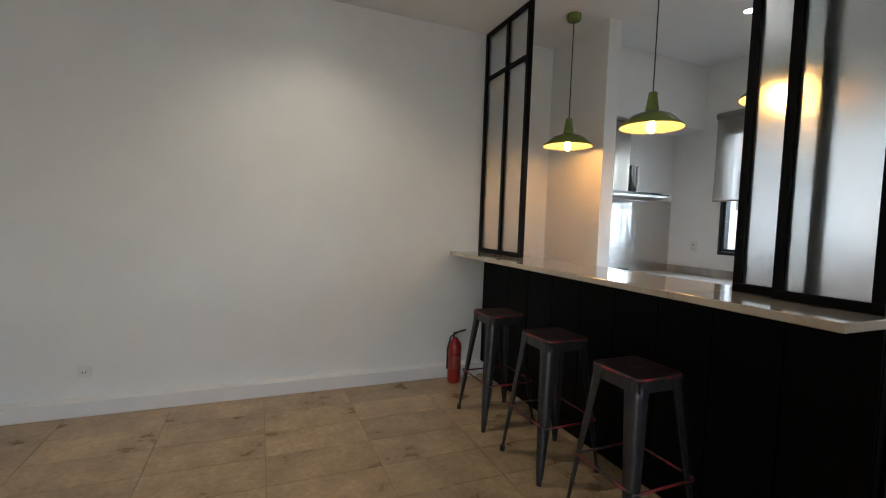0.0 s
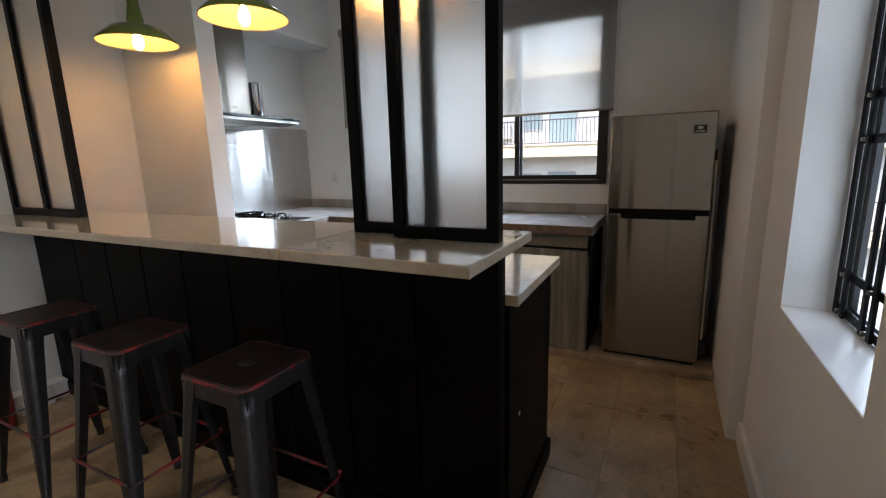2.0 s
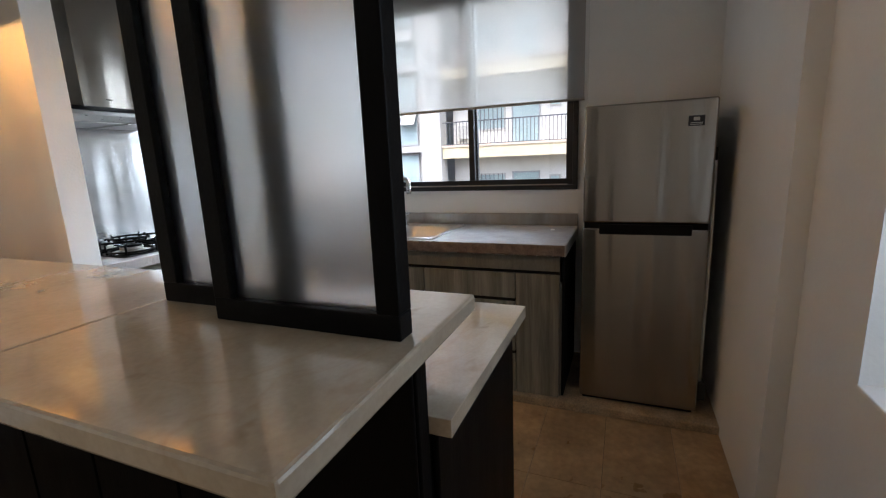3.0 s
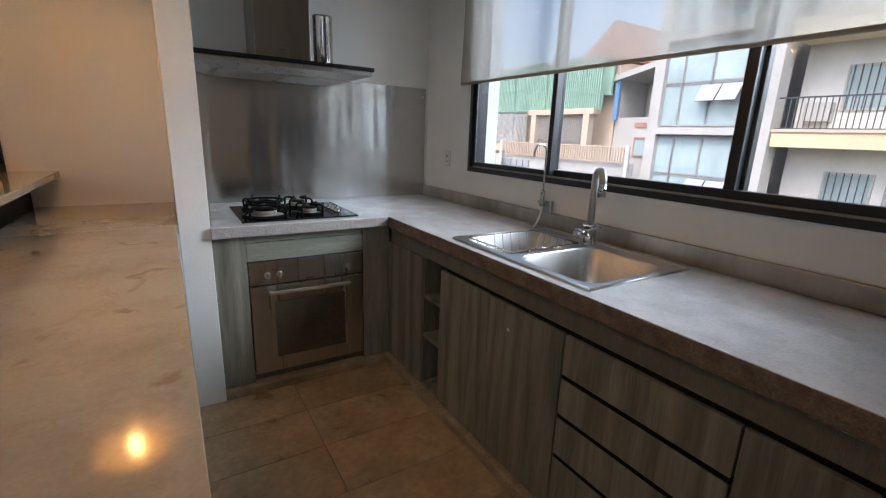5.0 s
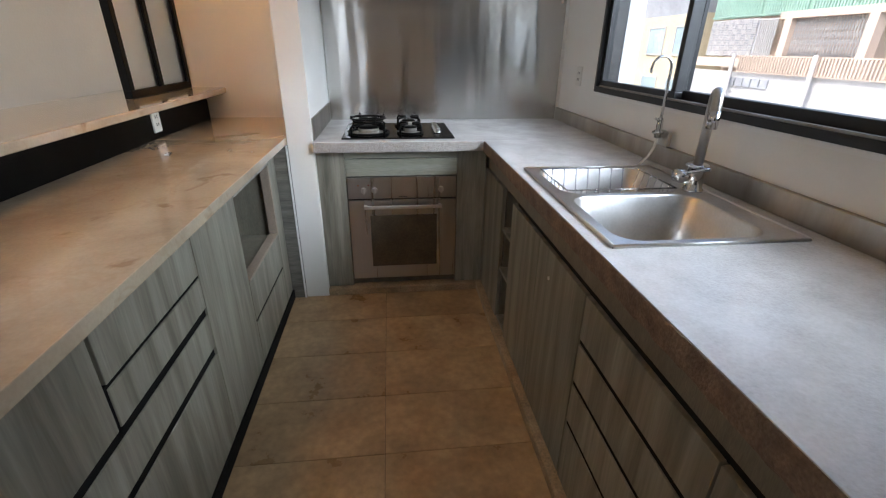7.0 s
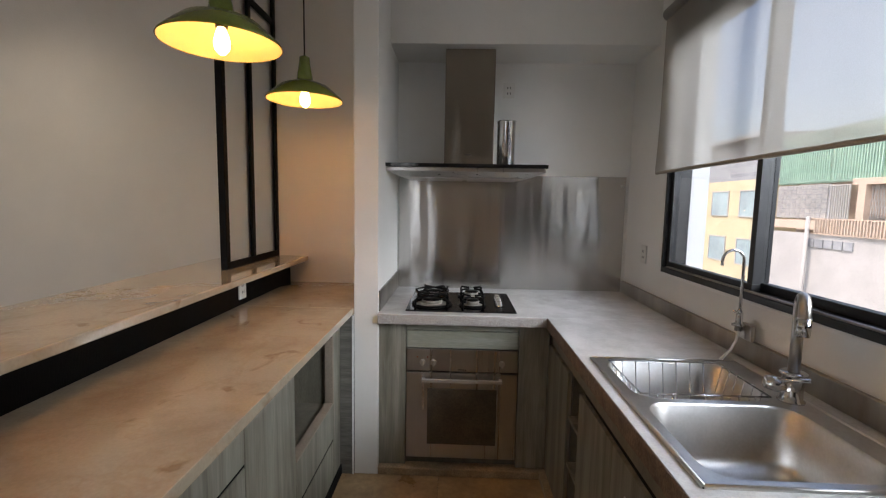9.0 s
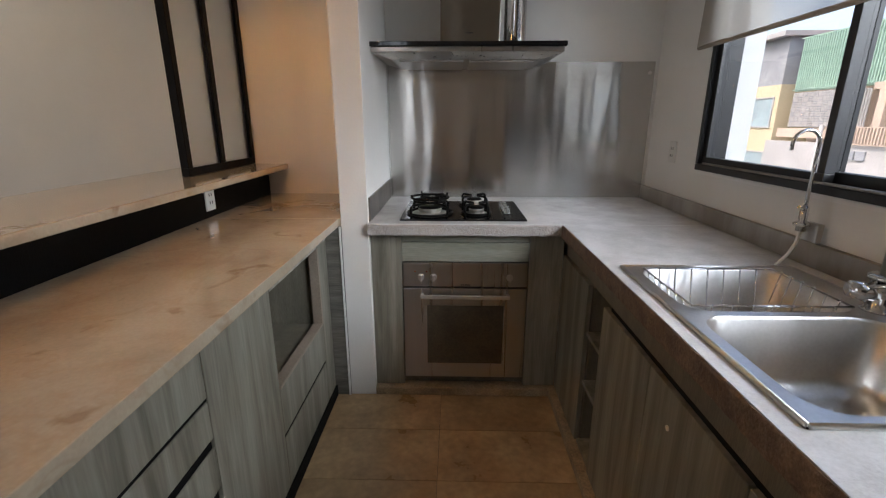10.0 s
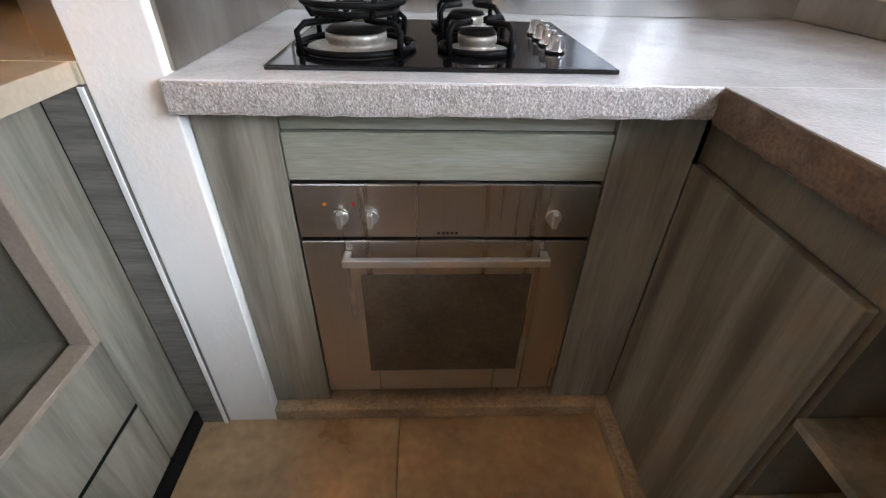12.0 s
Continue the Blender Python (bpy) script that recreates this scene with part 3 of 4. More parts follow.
part("lever", tube(bmesh.new(), [(ex - 0.01, ey, 0.42), (ex + 0.04, ey - 0.02, 0.44), (ex + 0.08, ey - 0.04, 0.455)], 0.008), RUBBER, e)
part("hose", tube(bmesh.new(), [(ex, ey, 0.41), (ex - 0.05, ey - 0.02, 0.4), (ex - 0.075, ey - 0.02, 0.3), (ex - 0.07, ey - 0.01, 0.12)], 0.008), RUBBER, e)
part("gauge", tube(bmesh.new(), [(ex, ey - 0.02, 0.405), (ex, ey - 0.03, 0.405)], 0.014, 12), PLASTIC, e)

pg = thing("plug_box", -1.38, 0.575, 0.0, "small white plug box at the foot of the wall", "plug")
part("box", B(-1.42, -1.34, 0.55, 0.604, 0.0, 0.09, r=0.012), PLASTIC, pg)
part("cable", tube(bmesh.new(), [(-1.4, 0.552, 0.03), (-1.46, 0.54, 0.008), (-1.5, 0.56, 0.008)], 0.005, 8), PLASTIC, pg)

# ---- oven run ----
def rough_strip(axis, a0, a1, p0, p1, z0, z1, step=0.012):
    """A thin cast edge along x or y whose outer face and arrises are chipped and uneven."""
    bm, rows = bmesh.new(), []
    n = int((a1 - a0) / step)
    for i in range(n + 1):
        a = a0 + (a1 - a0) * i / n
        ring = []
        for k, z in enumerate((z0, z0 + 0.006, (z0 + z1) / 2, z1 - 0.006, z1)):
            j = 0.0022 * noise.noise((a * 45, k * 3.1, 0.5)) + 0.0012 * noise.noise((a * 160, k * 5.3, 2.5))
            dz = 0.0035 * noise.noise((a * 38, 7.7, k)) if k in (0, 4) else 0
            ring.append((p0 + (0.0015 if k in (0, 4) else 0) + j, z + min(dz, 0.0012)))
        ring += [(p1, z1), (p1, z0)]
        rows.append([bm.verts.new((a, p, z) if axis == "x" else (p, a, z)) for p, z in ring])
    for u, v in zip(rows, rows[1:]):
        for i in range(7):
            bm.faces.new((u[i], u[(i + 1) % 7], v[(i + 1) % 7], v[i]))
    bm.faces.new(rows[0])
    bm.faces.new(rows[-1][::-1])
    return bm


ct = thing("counter_top", 0.6, -0.8, 0.85, "grey polished concrete worktop with a thick rough edge", "worktop")
part("slab", B(-0.45, 1.098, -0.055, 0.708, 0.852, 0.906, r=0.003), CONC, ct)
part("slab", boxes([(0.437, 0.4785, -2.18, -0.0555, 0.846, 0.906), (0.4785, 1.0165, -0.6645, -0.0555, 0.846, 0.906), (0.4785, 1.0165, -2.18, -1.431, 0.846, 0.906), (1.0165, 1.098, -2.18, -0.0555, 0.846, 0.906)]), CONC, ct)
part("front_edge", rough_strip("x", -0.448, 0.4345, -0.0595, -0.0555, 0.853, 0.904), CONCEDGE, ct, "pebbly grey edge")
part("front_edge", rough_strip("y", -2.178, -0.06, 0.4325, 0.4365, 0.847, 0.904), plain("brown_concrete", (0.23, 0.165, 0.12), 0.75, vary=0.3, size=22, bump=0.8, grain=160, dark=(0.12, 0.083, 0.062)), ct, "brown rough edge")
part("end_edge", B(0.438, 1.09, -2.1835, -2.1805, 0.847, 0.902), CONCEDGE, ct)
structure("upstand_1", B(1.078, 1.098, -2.18, 0.706, 0.907, 0.985, r=0.003), UPST, "dull steel upstand along the window wall", "trim")
structure("upstand_2", B(-0.4515, -0.442, -0.01, 0.7, 0.907, 1.018, r=0.002), UPST, "dull steel upstand on the wall stub", "trim")
sp = tagged(part("splashback", B(-0.441, 1.077, 0.702, 0.709, 0.907, 1.68, r=0.001), SHEET), "brushed stainless steel sheet behind the hob", "splashback")
tagged(part("screw_cover", tube(bmesh.new(), [(1.05, 0.7015, 1.62), (1.05, 0.699, 1.62)], 0.01, 14), PLASTIC, sp), "white screw cap")

unit = thing("oven_cabinet", 0, 0.3, 0.045, "grey-green wood cabinet panels around the oven", "cabinet")
part("side_panel", B(-0.448, -0.303, -0.006, 0.014, 0.05, 0.849, r=0.002), WOOD, unit)
part("side_panel", B(0.303, 0.4615, -0.006, 0.014, 0.05, 0.849, r=0.002), WOOD, unit)
part("front_panel", B(-0.301, 0.301, -0.004, 0.014, 0.712, 0.805, r=0.002), WOODH, unit)
part("rail", B(-0.301, 0.301, 0.004, 0.02, 0.808, 0.849, r=0.002), WOODH, unit)
for a, c in ((-0.448, -0.301), (0.301, 0.455)):
    part("carcass", B(a, c, 0.016, 0.6, 0.05, 0.85), WOODIN, unit)
part("toe_strip", B(-0.3, 0.3, 0.03, 0.045, 0.046, 0.088), WOODIN, unit)

ov = thing("oven", 0, 0.25, 0.09, "built-in stainless steel oven with a smoked glass door", "oven")
part("body", B(-0.295, 0.295, 0.012, 0.55, 0.09, 0.705), DARK, ov)
cp = part("control_panel", B(-0.298, 0.298, -0.01, 0.011, 0.586, 0.707, r=0.003), STEEL, ov)
dr = part("door", B(-0.298, 0.298, -0.01, 0.011, 0.095, 0.578, r=0.003), STEEL, ov)
part("glass", B(-0.184, 0.19, -0.0125, -0.0105, 0.175, 0.49, r=0.0005), OVGLASS, dr, "smoked glass with greasy smears")
part("handle", boxes([(-0.213, 0.213, -0.052, -0.038, 0.538, 0.556), (-0.213, -0.198, -0.038, -0.0125, 0.54, 0.554), (0.198, 0.213, -0.038, -0.0125, 0.54, 0.554)], r=0.002), SATIN, dr)
for kx in (-0.212, -0.153, 0.213):
    k = bmesh.new()
    tube(k, [(kx, -0.0105, 0.636), (kx, -0.018, 0.636)], 0.016, 20)
    box(k, kx - 0.005, kx + 0.005, -0.034, -0.018, 0.62, 0.652, r=0.002)
    part("knob", k, SATIN, cp)
for kx, mt in ((-0.24, plain("amber_lamp", (0.5, 0.15, 0.02), 0.3)), (-0.185, RED)):
    part("indicator", tube(bmesh.new(), [(kx, -0.0105, 0.664), (kx, -0.0125, 0.664)], 0.004, 10), mt, cp)
part("maker_mark", boxes([(-0.02 + i * 0.009, -0.014 + i * 0.009, -0.0112, -0.0104, 0.594, 0.6) for i in range(5)]), DKINK, cp)

hob = thing("gas_hob", -0.012, 0.27, 0.906, "black glass gas hob with cast iron pan supports", "hob")
part("glass_top", B(-0.31, 0.286, 0.008, 0.515, 0.9065, 0.9145, r=0.002), BGLASS, hob)
for bx, by, br in ((-0.175, 0.16, 0.062), (-0.175, 0.4, 0.045), (0.055, 0.15, 0.04), (0.055, 0.4, 0.045)):
    bu = part("burner", turned(bmesh.new(), bx, by, [(0, 0.915), (br * 1.45, 0.915), (br * 1.5, 0.918), (br * 1.2, 0.92), (br * 0.86, 0.921), (br * 0.86, 0.928), (br * 0.93, 0.93), (br * 0.93, 0.94), (br * 0.88, 0.944), (0, 0.944)], 28), PALE, hob, "pale aluminium burner ring")
    part("burner_cap", turned(bmesh.new(), bx, by, [(br * 0.93, 0.9445), (br * 0.8, 0.951), (0.012, 0.953), (0, 0.953)], 28), IRON, bu)
    rr = br * 1.75
    bm = bmesh.new()
    tube(bm, [(bx + rr * math.cos(a * math.pi / 16), by + rr * math.sin(a * math.pi / 16), 0.921) for a in range(33)], 0.006)
    part("trim_ring", bm, IRON, bu)
    for a in range(4):
        c, s_ = math.cos(a * math.pi / 2 + math.pi / 4), math.sin(a * math.pi / 2 + math.pi / 4)
        part("pan_support", tube(bmesh.new(), [(bx + rr * 1.12 * c, by + rr * 1.12 * s_, 0.916), (bx + rr * 1.15 * c, by + rr * 1.15 * s_, 0.955), (bx + rr * c, by + rr * s_, 0.966), (bx + 0.3 * rr * c, by + 0.3 * rr * s_, 0.966)], 0.006, 6), IRON, bu)
wok = thing("wok_ring", -0.175, 0.16, 0.967, "black iron wok ring on the large burner", "wok ring")
bm = bmesh.new()
for rr, z in ((0.078, 0.979), (0.092, 0.995)):
    tube(bm, [(-0.175 + rr * math.cos(a * math.pi / 16), 0.16 + rr * math.sin(a * math.pi / 16), z) for a in range(33)], 0.0055)
part("ring", bm, IRON, wok)
for a in range(4):
    c, s_ = math.cos(a * math.pi / 2 + 0.5), math.sin(a * math.pi / 2 + 0.5)
    part("prong", tube(bmesh.new(), [(-0.175 + 0.035 * c, 0.16 + 0.035 * s_, 0.975), (-0.175 + 0.08 * c, 0.16 + 0.08 * s_, 0.975), (-0.175 + 0.1 * c, 0.16 + 0.1 * s_, 1.012)], 0.005, 6), IRON, wok)
for i in range(4):
    part("knob", turned(bmesh.new(), 0.205, 0.14 + i * 0.062, [(0, 0.915), (0.019, 0.915), (0.019, 0.922), (0.015, 0.924), (0.014, 0.944), (0, 0.945)], 18), CHROME, hob)

# hood
hd = thing("cooker_hood", 0, 0.45, 1.655, "stainless steel chimney hood with a black glass edge", "cooker hood")
part("canopy", B(-0.448, 0.448, 0.2, 0.7, 1.665, 1.687, r=0.002), STEEL, hd)
part("glass_edge", B(-0.452, 0.457, 0.187, 0.7, 1.688, 1.708, r=0.002), BGLASS, hd)
bm = bmesh.new()
vs = [bm.verts.new(p) for p in ((-0.44, 0.21, 1.664), (0.44, 0.21, 1.664), (0.44, 0.69, 1.664), (-0.44, 0.69, 1.664), (-0.36, 0.27, 1.64), (0.36, 0.27, 1.64), (0.36, 0.66, 1.64), (-0.36, 0.66, 1.64))]
for f in ((0, 1, 5, 4), (1, 2, 6, 5), (2, 3, 7, 6), (3, 0, 4, 7), (4, 5, 6, 7), (0, 3, 2, 1)):
    bm.faces.new([vs[i] for i in f])
part("underside", bm, STEEL, hd)
for fx in (-0.17, 0.17):
    part("filter", B(fx - 0.155, fx + 0.155, 0.29, 0.64, 1.632, 1.6395, r=0.002), SINK, hd)
part("chimney", B(-0.13, 0.168, 0.42, 0.7, 1.709, 2.4, r=0.003), FRIDGE, hd)
part("maker_mark", boxes([(-0.005 + i * 0.008, 0.001 + i * 0.008, 0.4185, 0.4195, 1.78, 1.786) for i in range(5)]), DKINK, hd)
can = thing("flue_pipe", 0.245, 0.42, 1.708, "short shiny metal duct standing on the hood", "duct")
part("pipe", turned(bmesh.new(), 0.245, 0.44, [(0.052, 1.7085), (0.055, 1.715), (0.055, 1.97), (0.057, 1.975), (0.057, 1.985), (0.05, 1.985), (0.05, 1.712)], 28), CHROME, can)

# ---- sink run ----
run = thing("sink_cabinet", 0.75, -1.1, 0.045, "grey-brown wood base units with drawers and open shelves", "cabinet")
for row in [(0.485, 1.05, -0.42, 0.015, 0.05, 0.845), (0.485, 1.05, -2.16, -0.595, 0.05, 0.7), (0.9, 1.05, -0.595, -0.42, 0.05, 0.845)]:
    part("carcass", B(*row), WOODIN, run)
part("grip_rail", B(0.4745, 0.484, -2.15, -0.02, 0.757, 0.845), WOODIN, run, "brown recessed grip rail")
# the same black bars as painted shade between these drawer fronts
for z0, z1 in ((0.58, 0.6), (0.432, 0.452), (0.275, 0.295)):
    part("slot", B(0.466, 0.4845, -1.914, -1.38, z0 + 0.0015, z1 - 0.0015), DARK, run)
part("slot", B(0.4765, 0.4845, -2.15, -0.628, 0.738, 0.756), DARK, run)
XA, XB = 0.462, 0.481
for nm, y0, y1, z0, z1 in (("panel", -0.41, -0.0065, 0.05, 0.752), ("door", -0.97, -0.592, 0.05, 0.74), ("door", -1.374, -0.974, 0.05, 0.74), ("drawer_front", -1.915, -1.38, 0.599, 0.74), ("drawer_front", -1.915, -1.38, 0.451, 0.581), ("drawer_front", -1.915, -1.38, 0.294, 0.433), ("drawer_front", -1.915, -1.38, 0.05, 0.276), ("door", -2.15, -1.921, 0.05, 0.74)):
    part(nm, B(XA, XB, y0, y1, z0, z1, r=0.002), WOOD, run)
part("bumper", tube(bmesh.new(), [(0.4615, -1.1, 0.644), (0.4585, -1.1, 0.644)], 0.007, 12), PLASTIC, run, "small white round bumper")
for z in (0.05, 0.33, 0.545):
    part("shelf", B(0.468, 0.9, -0.593, -0.422, z, z + 0.016, r=0.001), WOOD, run)
# end towards the fridge: the narrow gap's shade is painted on instead of wood
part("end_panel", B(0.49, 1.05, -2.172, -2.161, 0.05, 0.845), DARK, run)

# double bowl sink
sk = thing("kitchen_sink", 0.75, -1.05, 0.906, "double-bowl stainless steel inset sink", "sink")


def bowl(x0, x1, y0, y1, depth):
    """A rounded bowl, open at the top, as one smooth skin."""
    bm = bmesh.new()
    rings = []
    for ins, z, r in ((0.0, 0.912, 0.07), (0.006, 0.905, 0.07), (0.015, 0.912 - depth * 0.8, 0.065), (0.03, 0.912 - depth * 0.95, 0.06), (0.06, 0.912 - depth, 0.05)):
        ring = []
        for cx, cy, a0 in ((x1, y1, 0), (x0, y1, 90), (x0, y0, 180), (x1, y0, 270)):
            ox, oy = (cx - ins - r if cx == x1 else cx + ins + r), (cy - ins - r if cy == y1 else cy + ins + r)
            for k in range(7):
                a = radians(a0 + 15 * k)
                ring.append(bm.verts.new((ox + r * math.cos(a), oy + r * math.sin(a), z)))
        rings.append(ring)
    n = len(rings[0])
    for a, c in zip(rings, rings[1:]):
        for i in range(n):
            bm.faces.new((a[i], a[(i + 1) % n], c[(i + 1) % n], c[i])).smooth = True
    bm.faces.new(rings[-1])
    return bm, [v.co.copy() for v in rings[0]]


def deck(x0, x1, y0, y1, holes):
    """The flat rim of the sink round its bowls."""
    bm = bmesh.new()
    edges = []
    loops = [[Vector((x0, y0, 0.912)), Vector((x1, y0, 0.912)), Vector((x1, y1, 0.912)), Vector((x0, y1, 0.912))]] + holes
    for lp in loops:
        v = [bm.verts.new(p) for p in lp]
        edges += [bm.edges.new((v[i], v[(i + 1) % len(v)])) for i in range(len(v))]
    bmesh.ops.triangle_fill(bm, use_beauty=True, edges=edges)
    return bm


b1, h1 = bowl(0.514, 0.94, -1.014, -0.686, 0.16)
b2, h2 = bowl(0.514, 0.94, -1.412, -1.04, 0.19)
part("bowl", b1, SINK, sk)
part("bowl", b2, SINK, sk)
part("deck", deck(0.481, 1.016, -1.436, -0.66, [h1, h2]), SINK, sk)
bm = bmesh.new()
for a, c in (((0.481, -1.436), (1.016, -1.436)), ((1.016, -1.436), (1.016, -0.66)), ((1.016, -0.66), (0.481, -0.66)), ((0.481, -0.66), (0.481, -1.436))):
    tube(bm, [(*a, 0.91), (*c, 0.91)], 0.0055, 8)
part("rim", bm, SINK, sk)
# black strips that paint the shade gap below the raised sink rim
part("seal", boxes([(0.4785, 1.0185, -1.4385, -1.432, 0.9062, 0.9085), (0.4785, 1.0185, -0.664, -0.6575, 0.9062, 0.9085), (0.4785, 0.4845, -1.432, -0.664, 0.9062, 0.9085), (1.0125, 1.0185, -1.432, -0.664, 0.9062, 0.9085)]), RUBBER, sk, "painted dark shade line under the rim")
part("drain", turned(bmesh.new(), 0.74, -1.22, [(0.045, 0.7232), (0.042, 0.7262), (0.03, 0.7245), (0, 0.7235)], 24), CHROME, sk)

rk = thing("dish_rack", 0.74, -0.85, 0.78, "wire dish basket hung in the sink bowl", "dish rack")
bm = bmesh.new()
for z, i in ((0.918, 0.01), (0.785, 0.035)):
    c = [(0.52 + i, -1.005 + i), (0.93 - i, -1.005 + i), (0.93 - i, -0.695 - i), (0.52 + i, -0.695 - i), (0.52 + i, -1.005 + i)]
    tube(bm, [(*p, z) for p in c], 0.003, 6)
part("rim_wire", bm, CHROME, rk)
for k in range(7):
    xx = 0.58 + k * 0.049
    part("wire", tube(bmesh.new(), [(xx, -0.997, 0.921), (xx, -0.97, 0.785), (xx, -0.73, 0.785), (xx, -0.703, 0.921)], 0.0022, 6), CHROME, rk)
for k in range(6):
    yy = -0.955 + k * 0.042
    part("wire", tube(bmesh.new(), [(0.528, yy, 0.922), (0.555, yy, 0.787), (0.895, yy, 0.787), (0.922, yy, 0.924)], 0.0022, 6), CHROME, rk)

tap = thing("mixer_tap", 0.975, -1.0, 0.912, "chrome mixer tap with an upright swan neck", "tap")
tx, ty = 0.975, -1.0
part("base", turned(bmesh.new(), tx, ty, [(0, 0.912), (0.036, 0.912), (0.036, 0.916), (0.029, 0.919), (0.028, 0.99), (0.036, 0.994), (0.036, 1.001), (0.03, 1.004), (0, 1.004)], 28), CHROME, tap)
arc = [(tx, ty, 1.0), (tx, ty, 1.17)] + [(tx - 0.022 + 0.022 * math.cos(a * math.pi / 10), ty - 0.038 + 0.038 * math.cos(a * math.pi / 10), 1.2 + 0.035 * math.sin(a * math.pi / 10)) for a in range(11)] + [(tx - 0.044, ty - 0.076, 1.15)]
part("spout", tube(bmesh.new(), arc, 0.0155, 18), STEEL, tap)
part("nozzle", tube(bmesh.new(), [(tx - 0.044, ty - 0.076, 1.185), (tx - 0.044, ty - 0.076, 1.132)], 0.0175, 18), CHROME, tap)
lv = part("lever_body", tube(bmesh.new(), [(tx - 0.01, ty + 0.004, 0.952), (tx - 0.04, ty + 0.012, 0.958), (tx - 0.066, ty + 0.02, 0.962), (tx - 0.07, ty + 0.021, 0.962)], [0.021, 0.024, 0.02, 0.012], 18), CHROME, tap)
part("lever", tube(bmesh.new(), [(tx - 0.05, ty + 0.014, 0.966), (tx - 0.02, ty - 0.03, 0.986), (tx + 0.005, ty - 0.06, 0.998)], [0.006, 0.005, 0.007], 10), CHROME, lv)

ft = thing("filter_tap", 1.06, -0.62, 1.04, "thin chrome filter tap on the wall upstand", "tap")
fx, fy = 1.045, -0.62
part("bracket", B(1.06, 1.078, fy - 0.05, fy + 0.02, 0.99, 1.05, r=0.003), STEEL, ft)
part("valve", turned(bmesh.new(), fx, fy, [(0, 1.02), (0.014, 1.02), (0.014, 1.035), (0.024, 1.038), (0.024, 1.046), (0.012, 1.05), (0.012, 1.09), (0.008, 1.1), (0, 1.1)], 16), CHROME, ft)
arc = [(fx, fy, 1.09), (fx, fy, 1.27)] + [(fx - 0.04 + 0.04 * math.cos(a * math.pi / 10), fy, 1.29 + 0.04 * math.sin(a * math.pi / 10)) for a in range(11)] + [(fx - 0.08, fy, 1.27)]
part("spout", tube(bmesh.new(), arc, 0.0055, 10), CHROME, ft)
part("lever", tube(bmesh.new(), [(fx, fy, 1.085), (fx - 0.035, fy - 0.02, 1.1)], 0.005, 8), CHROME, ft)
part("hose", tube(bmesh.new(), [(fx, fy, 1.022), (fx - 0.005, fy, 0.98), (fx - 0.03, fy - 0.01, 0.945), (fx - 0.075, fy - 0.03, 0.915)], 0.005, 8), PLASTIC, ft, "thin white hose")

tagged(part("paper_scrap", B(0.89, 0.935, -2.06, -2.035, 0.9065, 0.9075), PLASTIC), "small white paper scrap on the worktop", "scrap")
# ---- fridge ----
fr = thing("fridge", 0.8, -2.54, 0.046, "two-door stainless steel fridge freezer", "fridge")
part("body", B(0.555, 1.075, -2.815, -2.26, 0.06, 1.57, r=0.005), plain("fridge_side", (0.05, 0.05, 0.052), 0.45, vary=0.1), fr)
part("foot_rail", B(0.53, 1.0, -2.8, -2.27, 0.0455, 0.0595), DARK, fr)
d1 = part("freezer_door", B(0.512, 0.55, -2.818, -2.256, 1.012, 1.575, r=0.008), FRIDGE, fr)
d2 = part("fridge_door", B(0.512, 0.55, -2.818, -2.256, 0.062, 0.985, r=0.008), FRIDGE, fr)
# black block in place of the shaded gap between the two doors
part("gap", B(0.52, 0.55, -2.81, -2.262, 0.985, 1.012), DARK, fr)
part("handle", B(0.505, 0.518, -2.745, -2.335, 0.955, 1.005, r=0.004), IRON, d2, "black recessed grip")
part("sticker", B(0.51, 0.5117, -2.765, -2.7, 1.455, 1.5), STICK, d1, "small dark energy sticker")
part("print", boxes([(0.509, 0.5098, -2.757, -2.708, 1.46 + i * 0.007, 1.463 + i * 0.007) for i in range(2)] + [(0.509, 0.5098, -2.745, -2.72, 1.478, 1.493)]), INK, d1)
part("cable", tube(bmesh.new(), [(0.575, -2.83, 1.3), (0.58, -2.835, 0.9), (0.575, -2.832, 0.4), (0.585, -2.835, 0.2)], 0.007, 8), PLASTIC, fr, "pale cable along the side")
part("plug", B(0.56, 0.62, -2.86, -2.819, 0.1, 0.2, r=0.008), RUBBER, fr, "black plug box")
part("hinge", B(0.52, 0.58, -2.828, -2.819, 1.3, 1.36, r=0.003), IRON, fr)

# ---- roller blind ----
bl = thing("roller_blind", 1.05, -1.02, 2.5, "sheer beige roller blind pulled half down", "roller blind")
bm = bmesh.new()
cols = []
for i in range(121):
    y = 0.185 - i * (2.39 / 120)
    col = []
    for j in range(13):
        z = 1.675 + (2.48 - 1.675) * j / 12
        w = (1 - j / 12) ** 1.5
        dx = w * (0.03 * noise.noise((y * 4, z * 1.2, 0)) + 0.014 * math.sin(y * 17 + 1.4 * math.sin(y * 5)))
        col.append(bm.verts.new((1.048 + dx * 0.7, y, z)))
    cols.append(col)
for a, c in zip(cols, cols[1:]):
    for j in range(12):
        bm.faces.new((a[j], c[j], c[j + 1], a[j + 1])).smooth = True
part("cloth", bm, CLOTH, bl)
part("bottom_bar", tube(bmesh.new(), [(1.048, 0.187, 1.672), (1.048, -2.207, 1.672)], 0.009, 10), plain("blind_bar", (0.4, 0.34, 0.27), 0.7), bl)
part("roller", tube(bmesh.new(), [(1.062, 0.19, 2.505), (1.062, -2.21, 2.505)], 0.034, 20), plain("roller_cloth", (0.3, 0.28, 0.26), 0.7), bl)
part("chain", tube(bmesh.new(), [(1.05, -2.225, 2.47), (1.05, -2.228, 1.3)], 0.0025, 6), PLASTIC, bl, "thin white bead chain")

